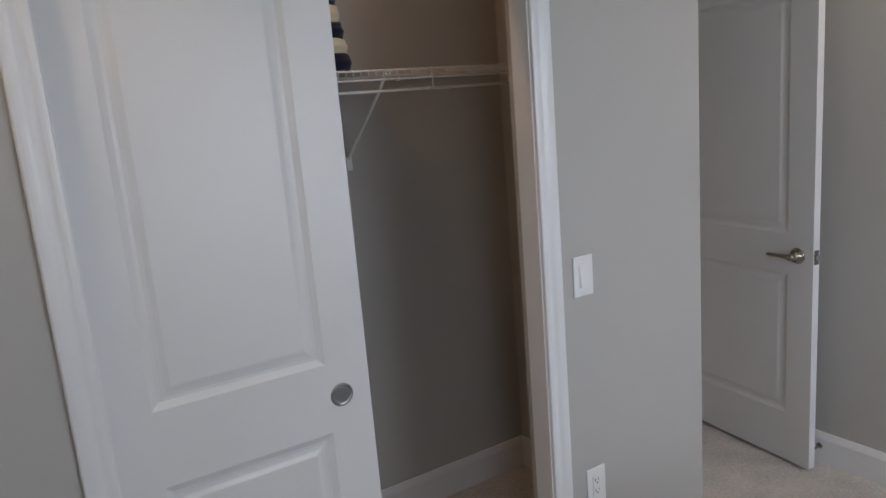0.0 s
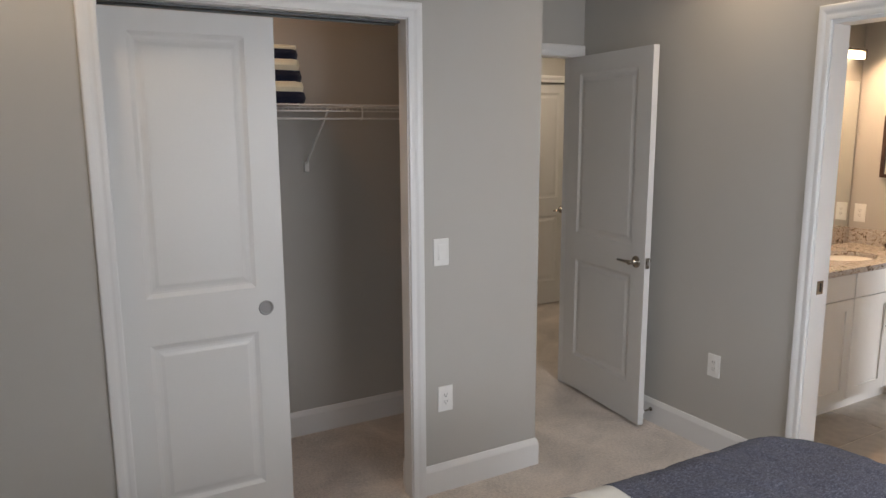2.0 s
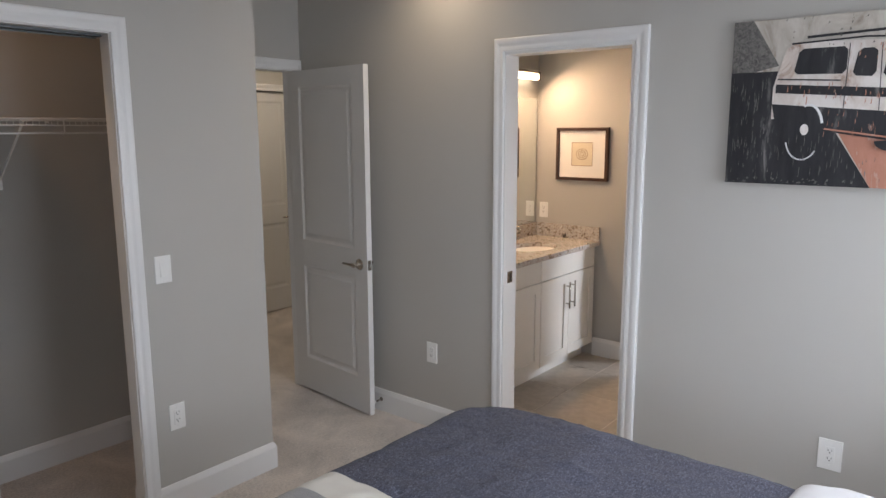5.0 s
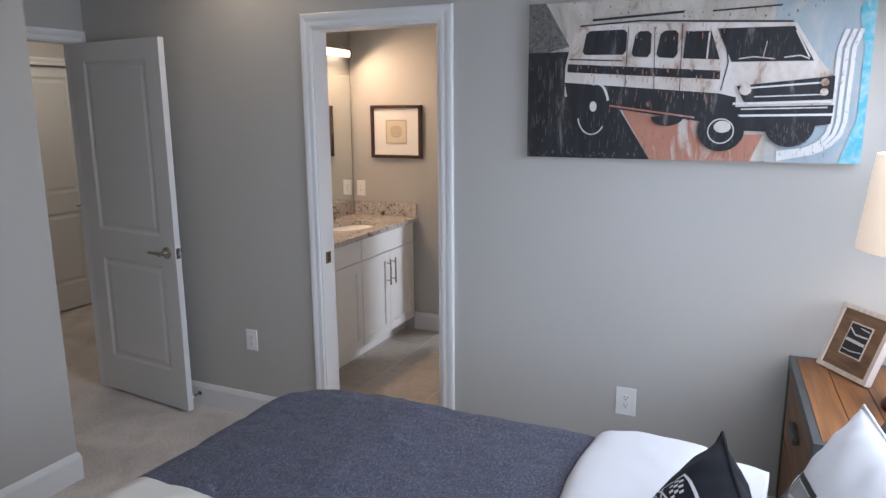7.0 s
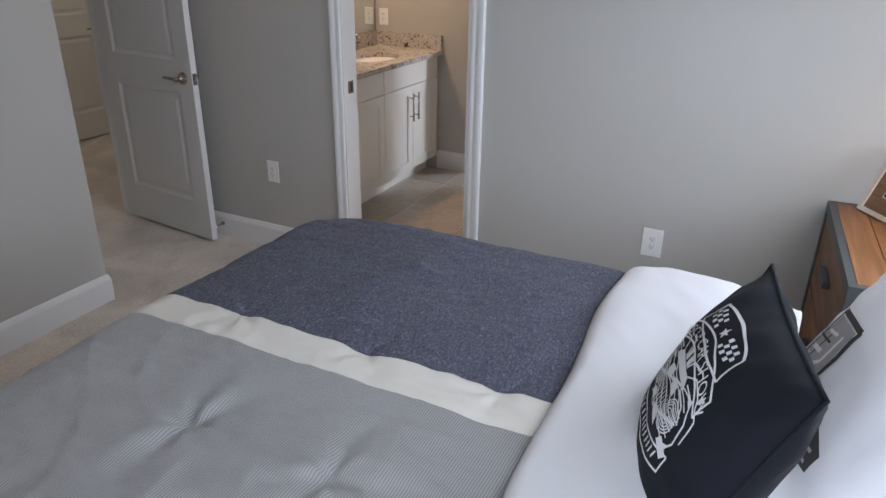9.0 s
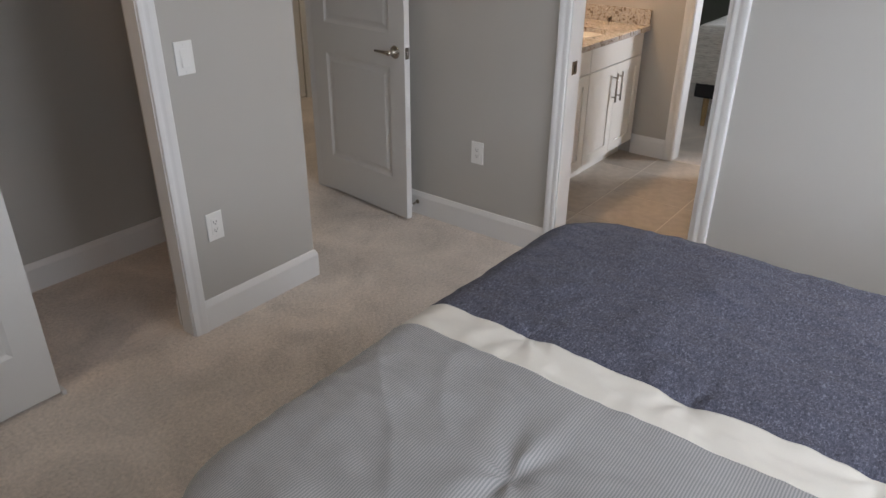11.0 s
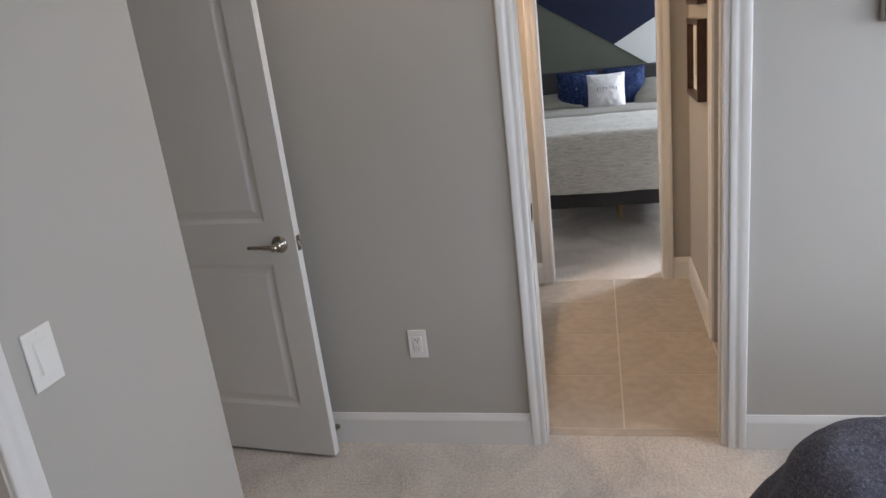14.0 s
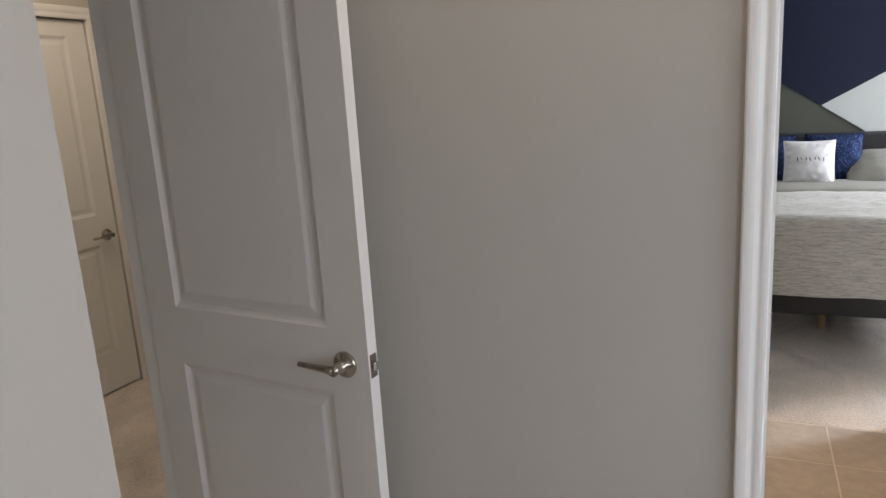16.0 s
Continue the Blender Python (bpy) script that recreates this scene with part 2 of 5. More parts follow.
# ---- more materials ----
def emitter(name, color, strength):
    m, nt, b = nodes_of(name)
    b.inputs["Base Color"].default_value = (*color, 1)
    b.inputs["Emission Color"].default_value = (*color, 1)
    b.inputs["Emission Strength"].default_value = strength
    return m


def mirror_mat(name):
    m, nt, b = nodes_of(name)
    b.inputs["Base Color"].default_value = (0.86, 0.90, 0.88, 1)
    b.inputs["Metallic"].default_value, b.inputs["Roughness"].default_value = 1.0, 0.02
    return m


def glass_mat(name):
    m, nt, b = nodes_of(name)
    b.inputs["Base Color"].default_value = (1, 1, 1, 1)
    b.inputs["Transmission Weight"].default_value, b.inputs["Roughness"].default_value = 1.0, 0.01
    return m


def wood(name, dark, light, scale=(1.5, 14, 14), rough=0.45):
    m, nt, b = nodes_of(name)
    co, mp = nt.nodes.new("ShaderNodeTexCoord"), nt.nodes.new("ShaderNodeMapping")
    mp.inputs["Scale"].default_value = scale
    n1, n2 = nt.nodes.new("ShaderNodeTexNoise"), nt.nodes.new("ShaderNodeTexNoise")
    n1.inputs["Scale"].default_value, n1.inputs["Detail"].default_value, n1.inputs["Distortion"].default_value = 2.2, 6, 0.8
    n2.inputs["Scale"].default_value = 1.1
    info = nt.nodes.new("ShaderNodeObjectInfo")
    off = nt.nodes.new("ShaderNodeVectorMath")
    off.operation = "MULTIPLY_ADD"
    off.inputs[1].default_value = (7, 7, 7)
    nt.links.new(info.outputs["Random"], off.inputs[0])
    nt.links.new(co.outputs["Object"], off.inputs[2])
    nt.links.new(off.outputs[0], mp.inputs["Vector"])
    nt.links.new(mp.outputs[0], n1.inputs["Vector"])
    nt.links.new(mp.outputs[0], n2.inputs["Vector"])
    mx = nt.nodes.new("ShaderNodeMath")
    mx.operation = "MULTIPLY_ADD"
    mx.inputs[1].default_value, mx.inputs[2].default_value = 0.5, 0.0
    nt.links.new(n2.outputs["Fac"], mx.inputs[0])
    ad = nt.nodes.new("ShaderNodeMath")
    nt.links.new(n1.outputs["Fac"], ad.inputs[0])
    nt.links.new(mx.outputs[0], ad.inputs[1])
    cr = nt.nodes.new("ShaderNodeValToRGB")
    cr.color_ramp.elements[0].position, cr.color_ramp.elements[1].position = 0.45, 1.0
    cr.color_ramp.elements[0].color, cr.color_ramp.elements[1].color = (*dark, 1), (*light, 1)
    nt.links.new(ad.outputs[0], cr.inputs[0])
    nt.links.new(cr.outputs[0], b.inputs["Base Color"])
    bp = nt.nodes.new("ShaderNodeBump")
    bp.inputs["Strength"].default_value, bp.inputs["Distance"].default_value = 0.2, 0.002
    nt.links.new(n1.outputs["Fac"], bp.inputs["Height"])
    nt.links.new(bp.outputs[0], b.inputs["Normal"])
    b.inputs["Roughness"].default_value = rough
    return m


def speckle(name, stops, scale, rough, coord="Object", stretch=(1, 1, 1), bump=0.0, detail=8, distort=1.0, sheen=0.0):
    """A colour ramp over layered noise: granite, heathered cloth, worn print."""
    m, nt, b = nodes_of(name)
    co, mp = nt.nodes.new("ShaderNodeTexCoord"), nt.nodes.new("ShaderNodeMapping")
    mp.inputs["Scale"].default_value = stretch
    nt.links.new(co.outputs[coord], mp.inputs["Vector"])
    n = nt.nodes.new("ShaderNodeTexNoise")
    n.inputs["Scale"].default_value, n.inputs["Detail"].default_value, n.inputs["Distortion"].default_value = scale, detail, distort
    n.inputs["Roughness"].default_value = 0.65
    nt.links.new(mp.outputs[0], n.inputs["Vector"])
    cr = nt.nodes.new("ShaderNodeValToRGB")
    while len(cr.color_ramp.elements) < len(stops):
        cr.color_ramp.elements.new(0.5)
    for e, (p, c) in zip(cr.color_ramp.elements, stops):
        e.position, e.color = p, (*c, 1)
    nt.links.new(n.outputs["Fac"], cr.inputs[0])
    nt.links.new(cr.outputs[0], b.inputs["Base Color"])
    b.inputs["Roughness"].default_value = rough
    if sheen:
        b.inputs["Sheen Weight"].default_value = sheen
    if bump:
        bp = nt.nodes.new("ShaderNodeBump")
        bp.inputs["Strength"].default_value, bp.inputs["Distance"].default_value = bump, 0.002
        nt.links.new(n.outputs["Fac"], bp.inputs["Height"])
        nt.links.new(bp.outputs[0], b.inputs["Normal"])
    return m


def pinstripe(name, a, c, period, duty=0.5):
    """Fine woven stripes across the cloth's second direction, in metres of cloth."""
    m, nt, b = nodes_of(name)
    uv = nt.nodes.new("ShaderNodeUVMap")
    sep = nt.nodes.new("ShaderNodeSeparateXYZ")
    nt.links.new(uv.outputs[0], sep.inputs[0])
    w = nt.nodes.new("ShaderNodeMath")
    w.operation = "MULTIPLY"
    w.inputs[1].default_value = 2 * math.pi / period
    nt.links.new(sep.outputs["Y"], w.inputs[0])
    sn = nt.nodes.new("ShaderNodeMath")
    sn.operation = "SINE"
    nt.links.new(w.outputs[0], sn.inputs[0])
    cr = nt.nodes.new("ShaderNodeMapRange")
    cr.inputs["From Min"].default_value, cr.inputs["From Max"].default_value = -0.45, 0.45
    nt.links.new(sn.outputs[0], cr.inputs["Value"])
    mix = nt.nodes.new("ShaderNodeMix")
    mix.data_type = "RGBA"
    mix.inputs["A"].default_value, mix.inputs["B"].default_value = (*a, 1), (*c, 1)
    nt.links.new(cr.outputs[0], mix.inputs["Factor"])
    nt.links.new(mix.outputs["Result"], b.inputs["Base Color"])
    n = nt.nodes.new("ShaderNodeTexNoise")
    n.inputs["Scale"].default_value = 500
    bp = nt.nodes.new("ShaderNodeBump")
    bp.inputs["Strength"].default_value, bp.inputs["Distance"].default_value = 0.25, 0.001
    nt.links.new(n.outputs["Fac"], bp.inputs["Height"])
    nt.links.new(bp.outputs[0], b.inputs["Normal"])
    b.inputs["Roughness"].default_value = 0.9
    b.inputs["Sheen Weight"].default_value = 0.2
    return m


STRIPE = pinstripe("striped_cotton", (0.325, 0.316, 0.308), (0.205, 0.204, 0.21), 0.0052)
CHAMBRAY = speckle("navy_chambray", [(0.33, (0.034, 0.034, 0.047)), (0.46, (0.064, 0.066, 0.090)), (0.56, (0.099, 0.103, 0.140)), (0.66, (0.20, 0.205, 0.255))], 230, 0.85, stretch=(0.6, 1, 1), bump=0.5, sheen=0.06)
BAND = surface("cream_cotton", (0.60, 0.57, 0.51), 0.85, vary=0.03, grain=400, bump=0.2, depth=0.001, sheen=0.2)
LINEN = surface("white_cotton", (0.60, 0.595, 0.61), 0.85, vary=0.02, grain=500, bump=0.15, depth=0.001, sheen=0.2)
BLACKCLOTH = surface("black_cotton", (0.008, 0.009, 0.013), 0.95, vary=0.15, grain=600, bump=0.3, depth=0.001, sheen=0.03)
PRINTWHITE = surface("white_ink", (0.62, 0.62, 0.63), 0.8, vary=0.06, grain=300)
PRINTDARK = surface("dark_ink", (0.03, 0.028, 0.03), 0.8, vary=0.1)
PRINTTEAL = surface("teal_ink", (0.04, 0.13, 0.18), 0.8, vary=0.15, grain=90)
PRINTGREY = surface("grey_ink", (0.30, 0.29, 0.29), 0.8, vary=0.15, grain=90)
NAVYCLOTH = surface("navy_cloth", (0.012, 0.015, 0.032), 0.95, vary=0.2, grain=500, bump=0.8, depth=0.003, sheen=0.2)
CREAMCLOTH = surface("cream_cloth", (0.74, 0.66, 0.48), 0.95, vary=0.08, grain=500, bump=0.8, depth=0.003, sheen=0.2)
WIRE = surface("white_vinyl_wire", (0.72, 0.71, 0.68), 0.4, vary=0.02)
ACACIA = wood("oiled_acacia", (0.14, 0.045, 0.012), (0.44, 0.19, 0.055), (14, 1.3, 14))
ACACIAFRONT = wood("oiled_acacia_front", (0.07, 0.026, 0.009), (0.29, 0.125, 0.042), (1.4, 12, 12))
GUNMETAL = surface("gunmetal_frame", (0.10, 0.11, 0.115), 0.45, 0.6, vary=0.1, grain=120, bump=0.1)
PALEWOOD = wood("whitewashed_wood", (0.55, 0.47, 0.40), (0.78, 0.70, 0.62), (20, 20, 2), 0.6)
BROWNWOOD = wood("brown_wood", (0.13, 0.07, 0.035), (0.26, 0.15, 0.08), (3, 20, 20), 0.5)
DARKFRAME = wood("dark_walnut_frame", (0.030, 0.014, 0.009), (0.075, 0.035, 0.022), (8, 8, 8), 0.35)
MATBOARD = surface("mat_board", (0.74, 0.72, 0.69), 0.8, vary=0.02, grain=300)
PAPER = surface("aged_print_paper", (0.62, 0.55, 0.42), 0.8, vary=0.08, scale=20, grain=120)
GRANITE = speckle("granite", [(0.33, (0.05, 0.042, 0.036)), (0.42, (0.27, 0.21, 0.16)), (0.50, (0.62, 0.58, 0.53)), (0.58, (0.36, 0.33, 0.31)), (0.66, (0.72, 0.70, 0.67))], 17, 0.18, distort=2.6)
PORCELAIN = surface("porcelain", (0.34, 0.28, 0.22), 0.6, vary=0.01, bump=0)
MIRROR = mirror_mat("mirror_silver")
GLASS = glass_mat("window_glass")
LAMPGLOW = emitter("frosted_lamp_glass", (1.0, 0.80, 0.55), 9.0)
DOWNGLOW = emitter("downlight_lens", (1.0, 0.82, 0.60), 12.0)
SHADE = emitter("linen_lampshade", (0.95, 0.76, 0.58), 0.55)
REDMETAL = surface("oxblood_enamel", (0.10, 0.018, 0.015), 0.35, 0.3, vary=0.15, grain=60, bump=0.1)
BLACKMETAL = surface("black_iron", (0.02, 0.02, 0.022), 0.5, 0.5, vary=0.1)
BRASSFOOT = wood("pale_oak", (0.30, 0.19, 0.08), (0.48, 0.33, 0.16), (10, 10, 2))
DUVETFAR = speckle("woven_oatmeal_cover", [(0.35, (0.30, 0.29, 0.27)), (0.5, (0.46, 0.45, 0.42)), (0.7, (0.60, 0.59, 0.56))], 60, 0.9, stretch=(1, 0.25, 2.5), bump=0.3)
BLANKETFAR = surface("grey_blanket", (0.25, 0.24, 0.215), 0.95, vary=0.08, grain=200, bump=0.4)
BLUECUSHION = speckle("blue_printed_cotton", [(0.40, (0.006, 0.012, 0.042)), (0.58, (0.011, 0.024, 0.08)), (0.64, (0.13, 0.19, 0.33)), (0.72, (0.012, 0.03, 0.09))], 30, 0.85, distort=3)
BEDBLACK = surface("black_bed_frame", (0.015, 0.015, 0.017), 0.5, vary=0.1)
# the worn print of the wall canvas
CV_CREAM = speckle("print_cream", [(0.30, (0.20, 0.15, 0.11)), (0.42, (0.42, 0.38, 0.33)), (0.6, (0.55, 0.52, 0.47)), (0.8, (0.60, 0.58, 0.54))], 9, 0.75, stretch=(1, 1, 0.6), distort=0.6)
CV_VAN = speckle("print_van_white", [(0.34, (0.26, 0.15, 0.10)), (0.44, (0.55, 0.48, 0.43)), (0.6, (0.66, 0.62, 0.59))], 10, 0.75, stretch=(1, 1, 0.6), distort=0.6)
CV_BLACK = speckle("print_black", [(0.38, (0.010, 0.010, 0.013)), (0.60, (0.022, 0.022, 0.026)), (0.72, (0.16, 0.15, 0.145))], 14, 0.7, stretch=(1, 1.6, 0.35), distort=0.4)
CV_CHAR = speckle("print_charcoal", [(0.35, (0.06, 0.058, 0.055)), (0.6, (0.17, 0.16, 0.15))], 70, 0.75)
CV_ORANGE = speckle("print_terracotta", [(0.36, (0.55, 0.50, 0.46)), (0.46, (0.40, 0.18, 0.12)), (0.7, (0.46, 0.22, 0.16))], 8, 0.75, stretch=(1, 1.5, 0.5))
CV_BLUE = speckle("print_faded_blue", [(0.36, (0.48, 0.47, 0.44)), (0.5, (0.36, 0.42, 0.46)), (0.7, (0.28, 0.36, 0.42))], 8, 0.75, stretch=(1, 1, 0.6))
CV_TEAL = speckle("print_turquoise", [(0.35, (0.35, 0.55, 0.60)), (0.55, (0.10, 0.42, 0.55))], 16, 0.7)
CV_LINE = speckle("print_line_white", [(0.33, (0.35, 0.33, 0.32)), (0.42, (0.66, 0.66, 0.66))], 40, 0.75)


# matt cloth and flat wall paint reflect little
for m_ in (BLACKCLOTH, NAVYWALL, OLIVEWALL, NAVYCLOTH, BLUECUSHION, CHAMBRAY, PORCELAIN):
    m_.node_tree.nodes["Principled BSDF"].inputs["Specular IOR Level"].default_value = 0.15


# ---- setting details ----
CASING = [(0.0, 0.0), (0.0, 0.0095), (0.0025, 0.0118), (0.008, 0.0128), (0.015, 0.0130), (0.021, 0.0122), (0.025, 0.0124), (0.030, 0.0140), (0.036, 0.0163), (0.043, 0.0176), (0.050, 0.0182), (0.057, 0.0180), (0.060, 0.0165), (0.062, 0.0125), (0.062, 0.0)]


def casing(name, axis, plane, out, a, b, top, label, right=0.062, left=0.062):
    """Door casing round an opening from a to b along axis, on the wall face at plane, proud towards out."""
    bm = bmesh.new()
    rows = []
    for u, v in CASING:
        ul, ur = u * left / 0.062, u * right / 0.062
        path = [(a - ul, 0.0), (a - ul, top + u), (b + ur, top + u), (b + ur, 0.0)]
        rows.append([bm.verts.new((s, plane + out * v, z) if axis == "x" else (plane + out * v, s, z)) for s, z in path])
    n = len(rows)
    for i in range(n):
        p, q = rows[i], rows[(i + 1) % n]
        for k in range(3):
            bm.faces.new((p[k], p[k + 1], q[k + 1], q[k]))
    for k in (0, 3):
        bm.faces.new([r[k] for r in rows])
    return structure(name, bm, TRIM, label, "trim")


def jamb(name, axis, p0, p1, a, b, top, label, t=0.018):
    """The lining of an opening, from wall face p0 to p1."""
    bm = bmesh.new()
    for s0, s1, z0, z1 in ((a - t, a + 0.004, 0, top), (b - 0.004, b + t, 0, top), (a + 0.004, b - 0.004, top - 0.004, top + t)):
        if axis == "x":
            box(bm, s0, s1, p0, p1, z0, z1)
        else:
            box(bm, p0, p1, s0, s1, z0, z1)
    return structure(name, bm, TRIM, label, "trim")


BASE = [(0.0, 0.0), (0.014, 0.0), (0.014, 0.108), (0.011, 0.118), (0.008, 0.126), (0.005, 0.134), (0.0, 0.136)]


def baseboard(p0, p1, normal, m0=0.0, m1=0.0):
    """A length of skirting from p0 to p1; m0, m1: 1 mitres an end round an outside corner, -1 into an inside one."""
    bm = bmesh.new()
    p0, p1, nv = Vector((*p0, 0)), Vector((*p1, 0)), Vector((*normal, 0))
    d = (p1 - p0).normalized()
    ends = []
    for p, s in ((p0, -m0), (p1, m1)):
        ends.append([bm.verts.new(p + nv * v + d * s * v + Vector((0, 0, z))) for v, z in BASE])
    n = len(BASE)
    for i in range(n):
        bm.faces.new((ends[0][i], ends[0][(i + 1) % n], ends[1][(i + 1) % n], ends[1][i]))
    bm.faces.new(ends[0])
    bm.faces.new(ends[1])
    return structure("baseboard", bm, TRIM, "white painted baseboard with an eased top", "trim")


casing("trim_closet", "x", 2.0, -1, 0.83, 1.95, 2.065, "white moulded door casing round the closet opening")
jamb("trim_closet_jamb", "x", 2.0, 2.072, 0.83, 1.95, 2.065, "white painted closet jamb")
casing("trim_entry", "x", 2.74, -1, 2.70, 3.462, 2.05, "white moulded door casing round the entry", right=0.036)
casing("trim_entry_hall", "x", 2.855, 1, 2.70, 3.462, 2.05, "white moulded door casing on the hall side")
jamb("trim_entry_jamb", "x", 2.74, 2.855, 2.70, 3.462, 2.05, "white painted entry jamb")
casing("trim_bath", "y", 3.5, -1, 0.535, 1.209, 2.06, "white moulded door casing round the bathroom doorway", right=0.054)
casing("trim_bath_inner", "y", 3.615, 1, 0.535, 1.209, 2.06, "white moulded door casing inside the bathroom")
casing("trim_bath_south", "x", 0.45, 1, 3.74, 4.39, 2.05, "white door casing on the bathroom wall")
casing("trim_bath_east", "y", 5.27, -1, 0.61, 1.272, 2.05, "white door casing round the second doorway")
casing("trim_bath_east_far", "y", 5.385, 1, 0.61, 1.272, 2.05, "white door casing on the bedroom side")
jamb("trim_bath_east_jamb", "y", 5.27, 5.385, 0.61, 1.272, 2.05, "white painted jamb of the second doorway")
HX, HY = 4.87, 4.50
casing("trim_hall_door", "x", HY, -1, HX - 0.77, HX, 2.03, "white door casing round the hall door")
# the bathroom jamb is split where the pocket door slides in
bm = bmesh.new()
box(bm, 3.5, 3.615, 1.203, 1.245, 0, 2.06)
box(bm, 3.5, 3.615, 0.553, 1.203, 2.046, 2.072)
box(bm, 3.5, 3.538, 0.525, 0.553, 0, 2.06)
box(bm, 3.577, 3.615, 0.525, 0.553, 0, 2.06)
structure("trim_bath_jamb", bm, TRIM, "white painted pocket-door jamb", "trim")

for p0, p1, nv, m0, m1 in (
        ((0.35, 2.0), (0.768, 2.0), (0, -1), -1, 0), ((2.012, 2.0), (2.622, 2.0), (0, -1), 0, 1), ((2.622, 2.0), (2.622, 2.74), (1, 0), 1, -1),
        ((3.5, 2.74), (3.5, 1.263), (-1, 0), -1, 0), ((3.5, 0.473), (3.5, -1.55), (-1, 0), 0, -1), ((3.5, -1.55), (0.35, -1.55), (0, 1), -1, -1), ((0.35, -1.55), (0.35, 2.0), (1, 0), -1, -1),
        ((0.45, 2.115), (0.45, 2.90), (1, 0), 0, -1), ((0.45, 2.90), (2.53, 2.90), (0, -1), -1, -1), ((2.53, 2.90), (2.53, 2.115), (-1, 0), -1, 0), ((2.53, 2.115), (1.966, 2.115), (0, 1), -1, 0),
        ((5.27, 1.334), (5.27, 1.58), (-1, 0), 0, 0), ((5.27, 0.45), (5.27, 0.548), (-1, 0), -1, 0), ((4.452, 0.45), (5.27, 0.45), (0, 1), 0, -1),
        ((HX + 0.062, HY), (6.0, HY), (0, -1), 0, -1), ((1.4, HY), (HX - 0.832, HY), (0, -1), -1, 0)):
    baseboard(p0, p1, nv, m0, m1)


# ---- doors ----
def panel_leaf(w, h, t, panels):
    """A moulded leaf from x 0..w, z 0..h, faces at y 0 and t, with raised panels on both faces."""
    bm = bmesh.new()
    xs = [0, panels[0][0], panels[0][1], w]
    zs = [0]
    for p in panels:
        zs += [p[2], p[3]]
    zs.append(h)
    steps = [(0.0, 0.0), (0.006, 0.003), (0.016, 0.0075), (0.024, 0.008), (0.034, 0.0065), (0.046, 0.003), (0.052, 0.0028)]
    for side in (0, 1):
        def pt(x, z, d):
            return bm.verts.new((x, d if side == 0 else t - d, z))
        for i in range(3):
            for j in range(len(zs) - 1):
                x0, x1, z0, z1 = xs[i], xs[i + 1], zs[j], zs[j + 1]
                if i == 1 and j % 2 == 1:
                    rings = [[pt(x, z, d) for x, z in ((x0 + o, z0 + o), (x1 - o, z0 + o), (x1 - o, z1 - o), (x0 + o, z1 - o))] for o, d in steps]
                    for a, b in zip(rings, rings[1:]):
                        for k in range(4):
                            bm.faces.new((a[k], a[(k + 1) % 4], b[(k + 1) % 4], b[k]))
                    bm.faces.new(rings[-1])
                else:
                    bm.faces.new([pt(x, z, 0) for x, z in ((x0, z0), (x1, z0), (x1, z1), (x0, z1))])
    e = 0.0
    for (x0, z0), (x1, z1) in (((0, 0), (w, 0)), ((w, 0), (w, h)), ((w, h), (0, h)), ((0, h), (0, 0))):
        bm.faces.new([bm.verts.new(v) for v in ((x0, e, z0), (x1, e, z1), (x1, t - e, z1), (x0, t - e, z0))])
    bmesh.ops.remove_doubles(bm, verts=bm.verts, dist=0.0004)
    return bm


def lever(parent, x, z, y, out, way):
    """A lever handle on a round rose, on the face at y, pointing along x by way."""
    turn = Matrix.Translation((x, y, z)) @ Matrix.Rotation(radians(90 if out < 0 else -90), 4, "X")
    h = part("door_handle", lathe(bmesh.new(), [(0.0, 0.0), (0.032, 0.0), (0.033, 0.004), (0.030, 0.009), (0.014, 0.012), (0.012, 0.040), (0.013, 0.052), (0.0, 0.054)], turn, 28), NICKEL, parent, "satin nickel lever handle", True)
    bm = bmesh.new()
    yy = y + out * 0.046
    tube(bm, [(x, yy, z), (x + way * 0.02, yy, z), (x + way * 0.06, yy - out * 0.004, z - 0.001), (x + way * 0.115, yy - out * 0.010, z - 0.003)], [0.010, 0.0095, 0.0075, 0.0065], 12)
    part("lever", bm, NICKEL, h, smooth=True)
    return h


PANELS = [(0.115, 0.647, 0.215, 0.825), (0.115, 0.647, 0.99, 1.93)]
# entry door, open against the recess: local x runs from the hinge to the latch
d = Vector((3.366, 2.052)) - Vector((3.452, 2.808))
door = thing("door_1", "white two-panel interior door standing open on its hinges", "door", Matrix.Translation((3.452, 2.808, 0.015)) @ Matrix.Rotation(math.atan2(d.y, d.x), 4, "Z"), kind="structure")
LW = 0.762
leaf = part("leaf", panel_leaf(LW, 2.03, 0.035, PANELS), DOORPAINT, door)
lever(door, LW - 0.068, 0.905, 0.0, -1, -1)
lever(door, LW - 0.068, 0.905, 0.035, 1, -1)
lp = part("latch_plate", boxes((LW - 0.001, LW + 0.0015, 0.005, 0.030, 0.876, 0.934), bevel=0.0006), NICKEL, door, "nickel latch plate")
part("latch_bolt", boxes((LW + 0.001, LW + 0.011, 0.011, 0.024, 0.895, 0.915), bevel=0.002), CHROME, lp)
for z in (0.25, 1.0, 1.8):
    part("hinge", tube(bmesh.new(), [(0.0, 0.041, z - 0.045), (0.0, 0.041, z + 0.045)], 0.006, 10), NICKEL, door, "nickel butt hinge")

# hall door, closed
door = thing("door_2", "closed white two-panel hall door with a lever handle", "door", Matrix.Translation((HX - 0.765, HY + 0.012, 0.012)), kind="structure")
part("leaf", panel_leaf(0.76, 2.012, 0.035, PANELS), DOORPAINT, door)
lever(door, 0.76 - 0.07, 0.875, 0.0, -1, -1)

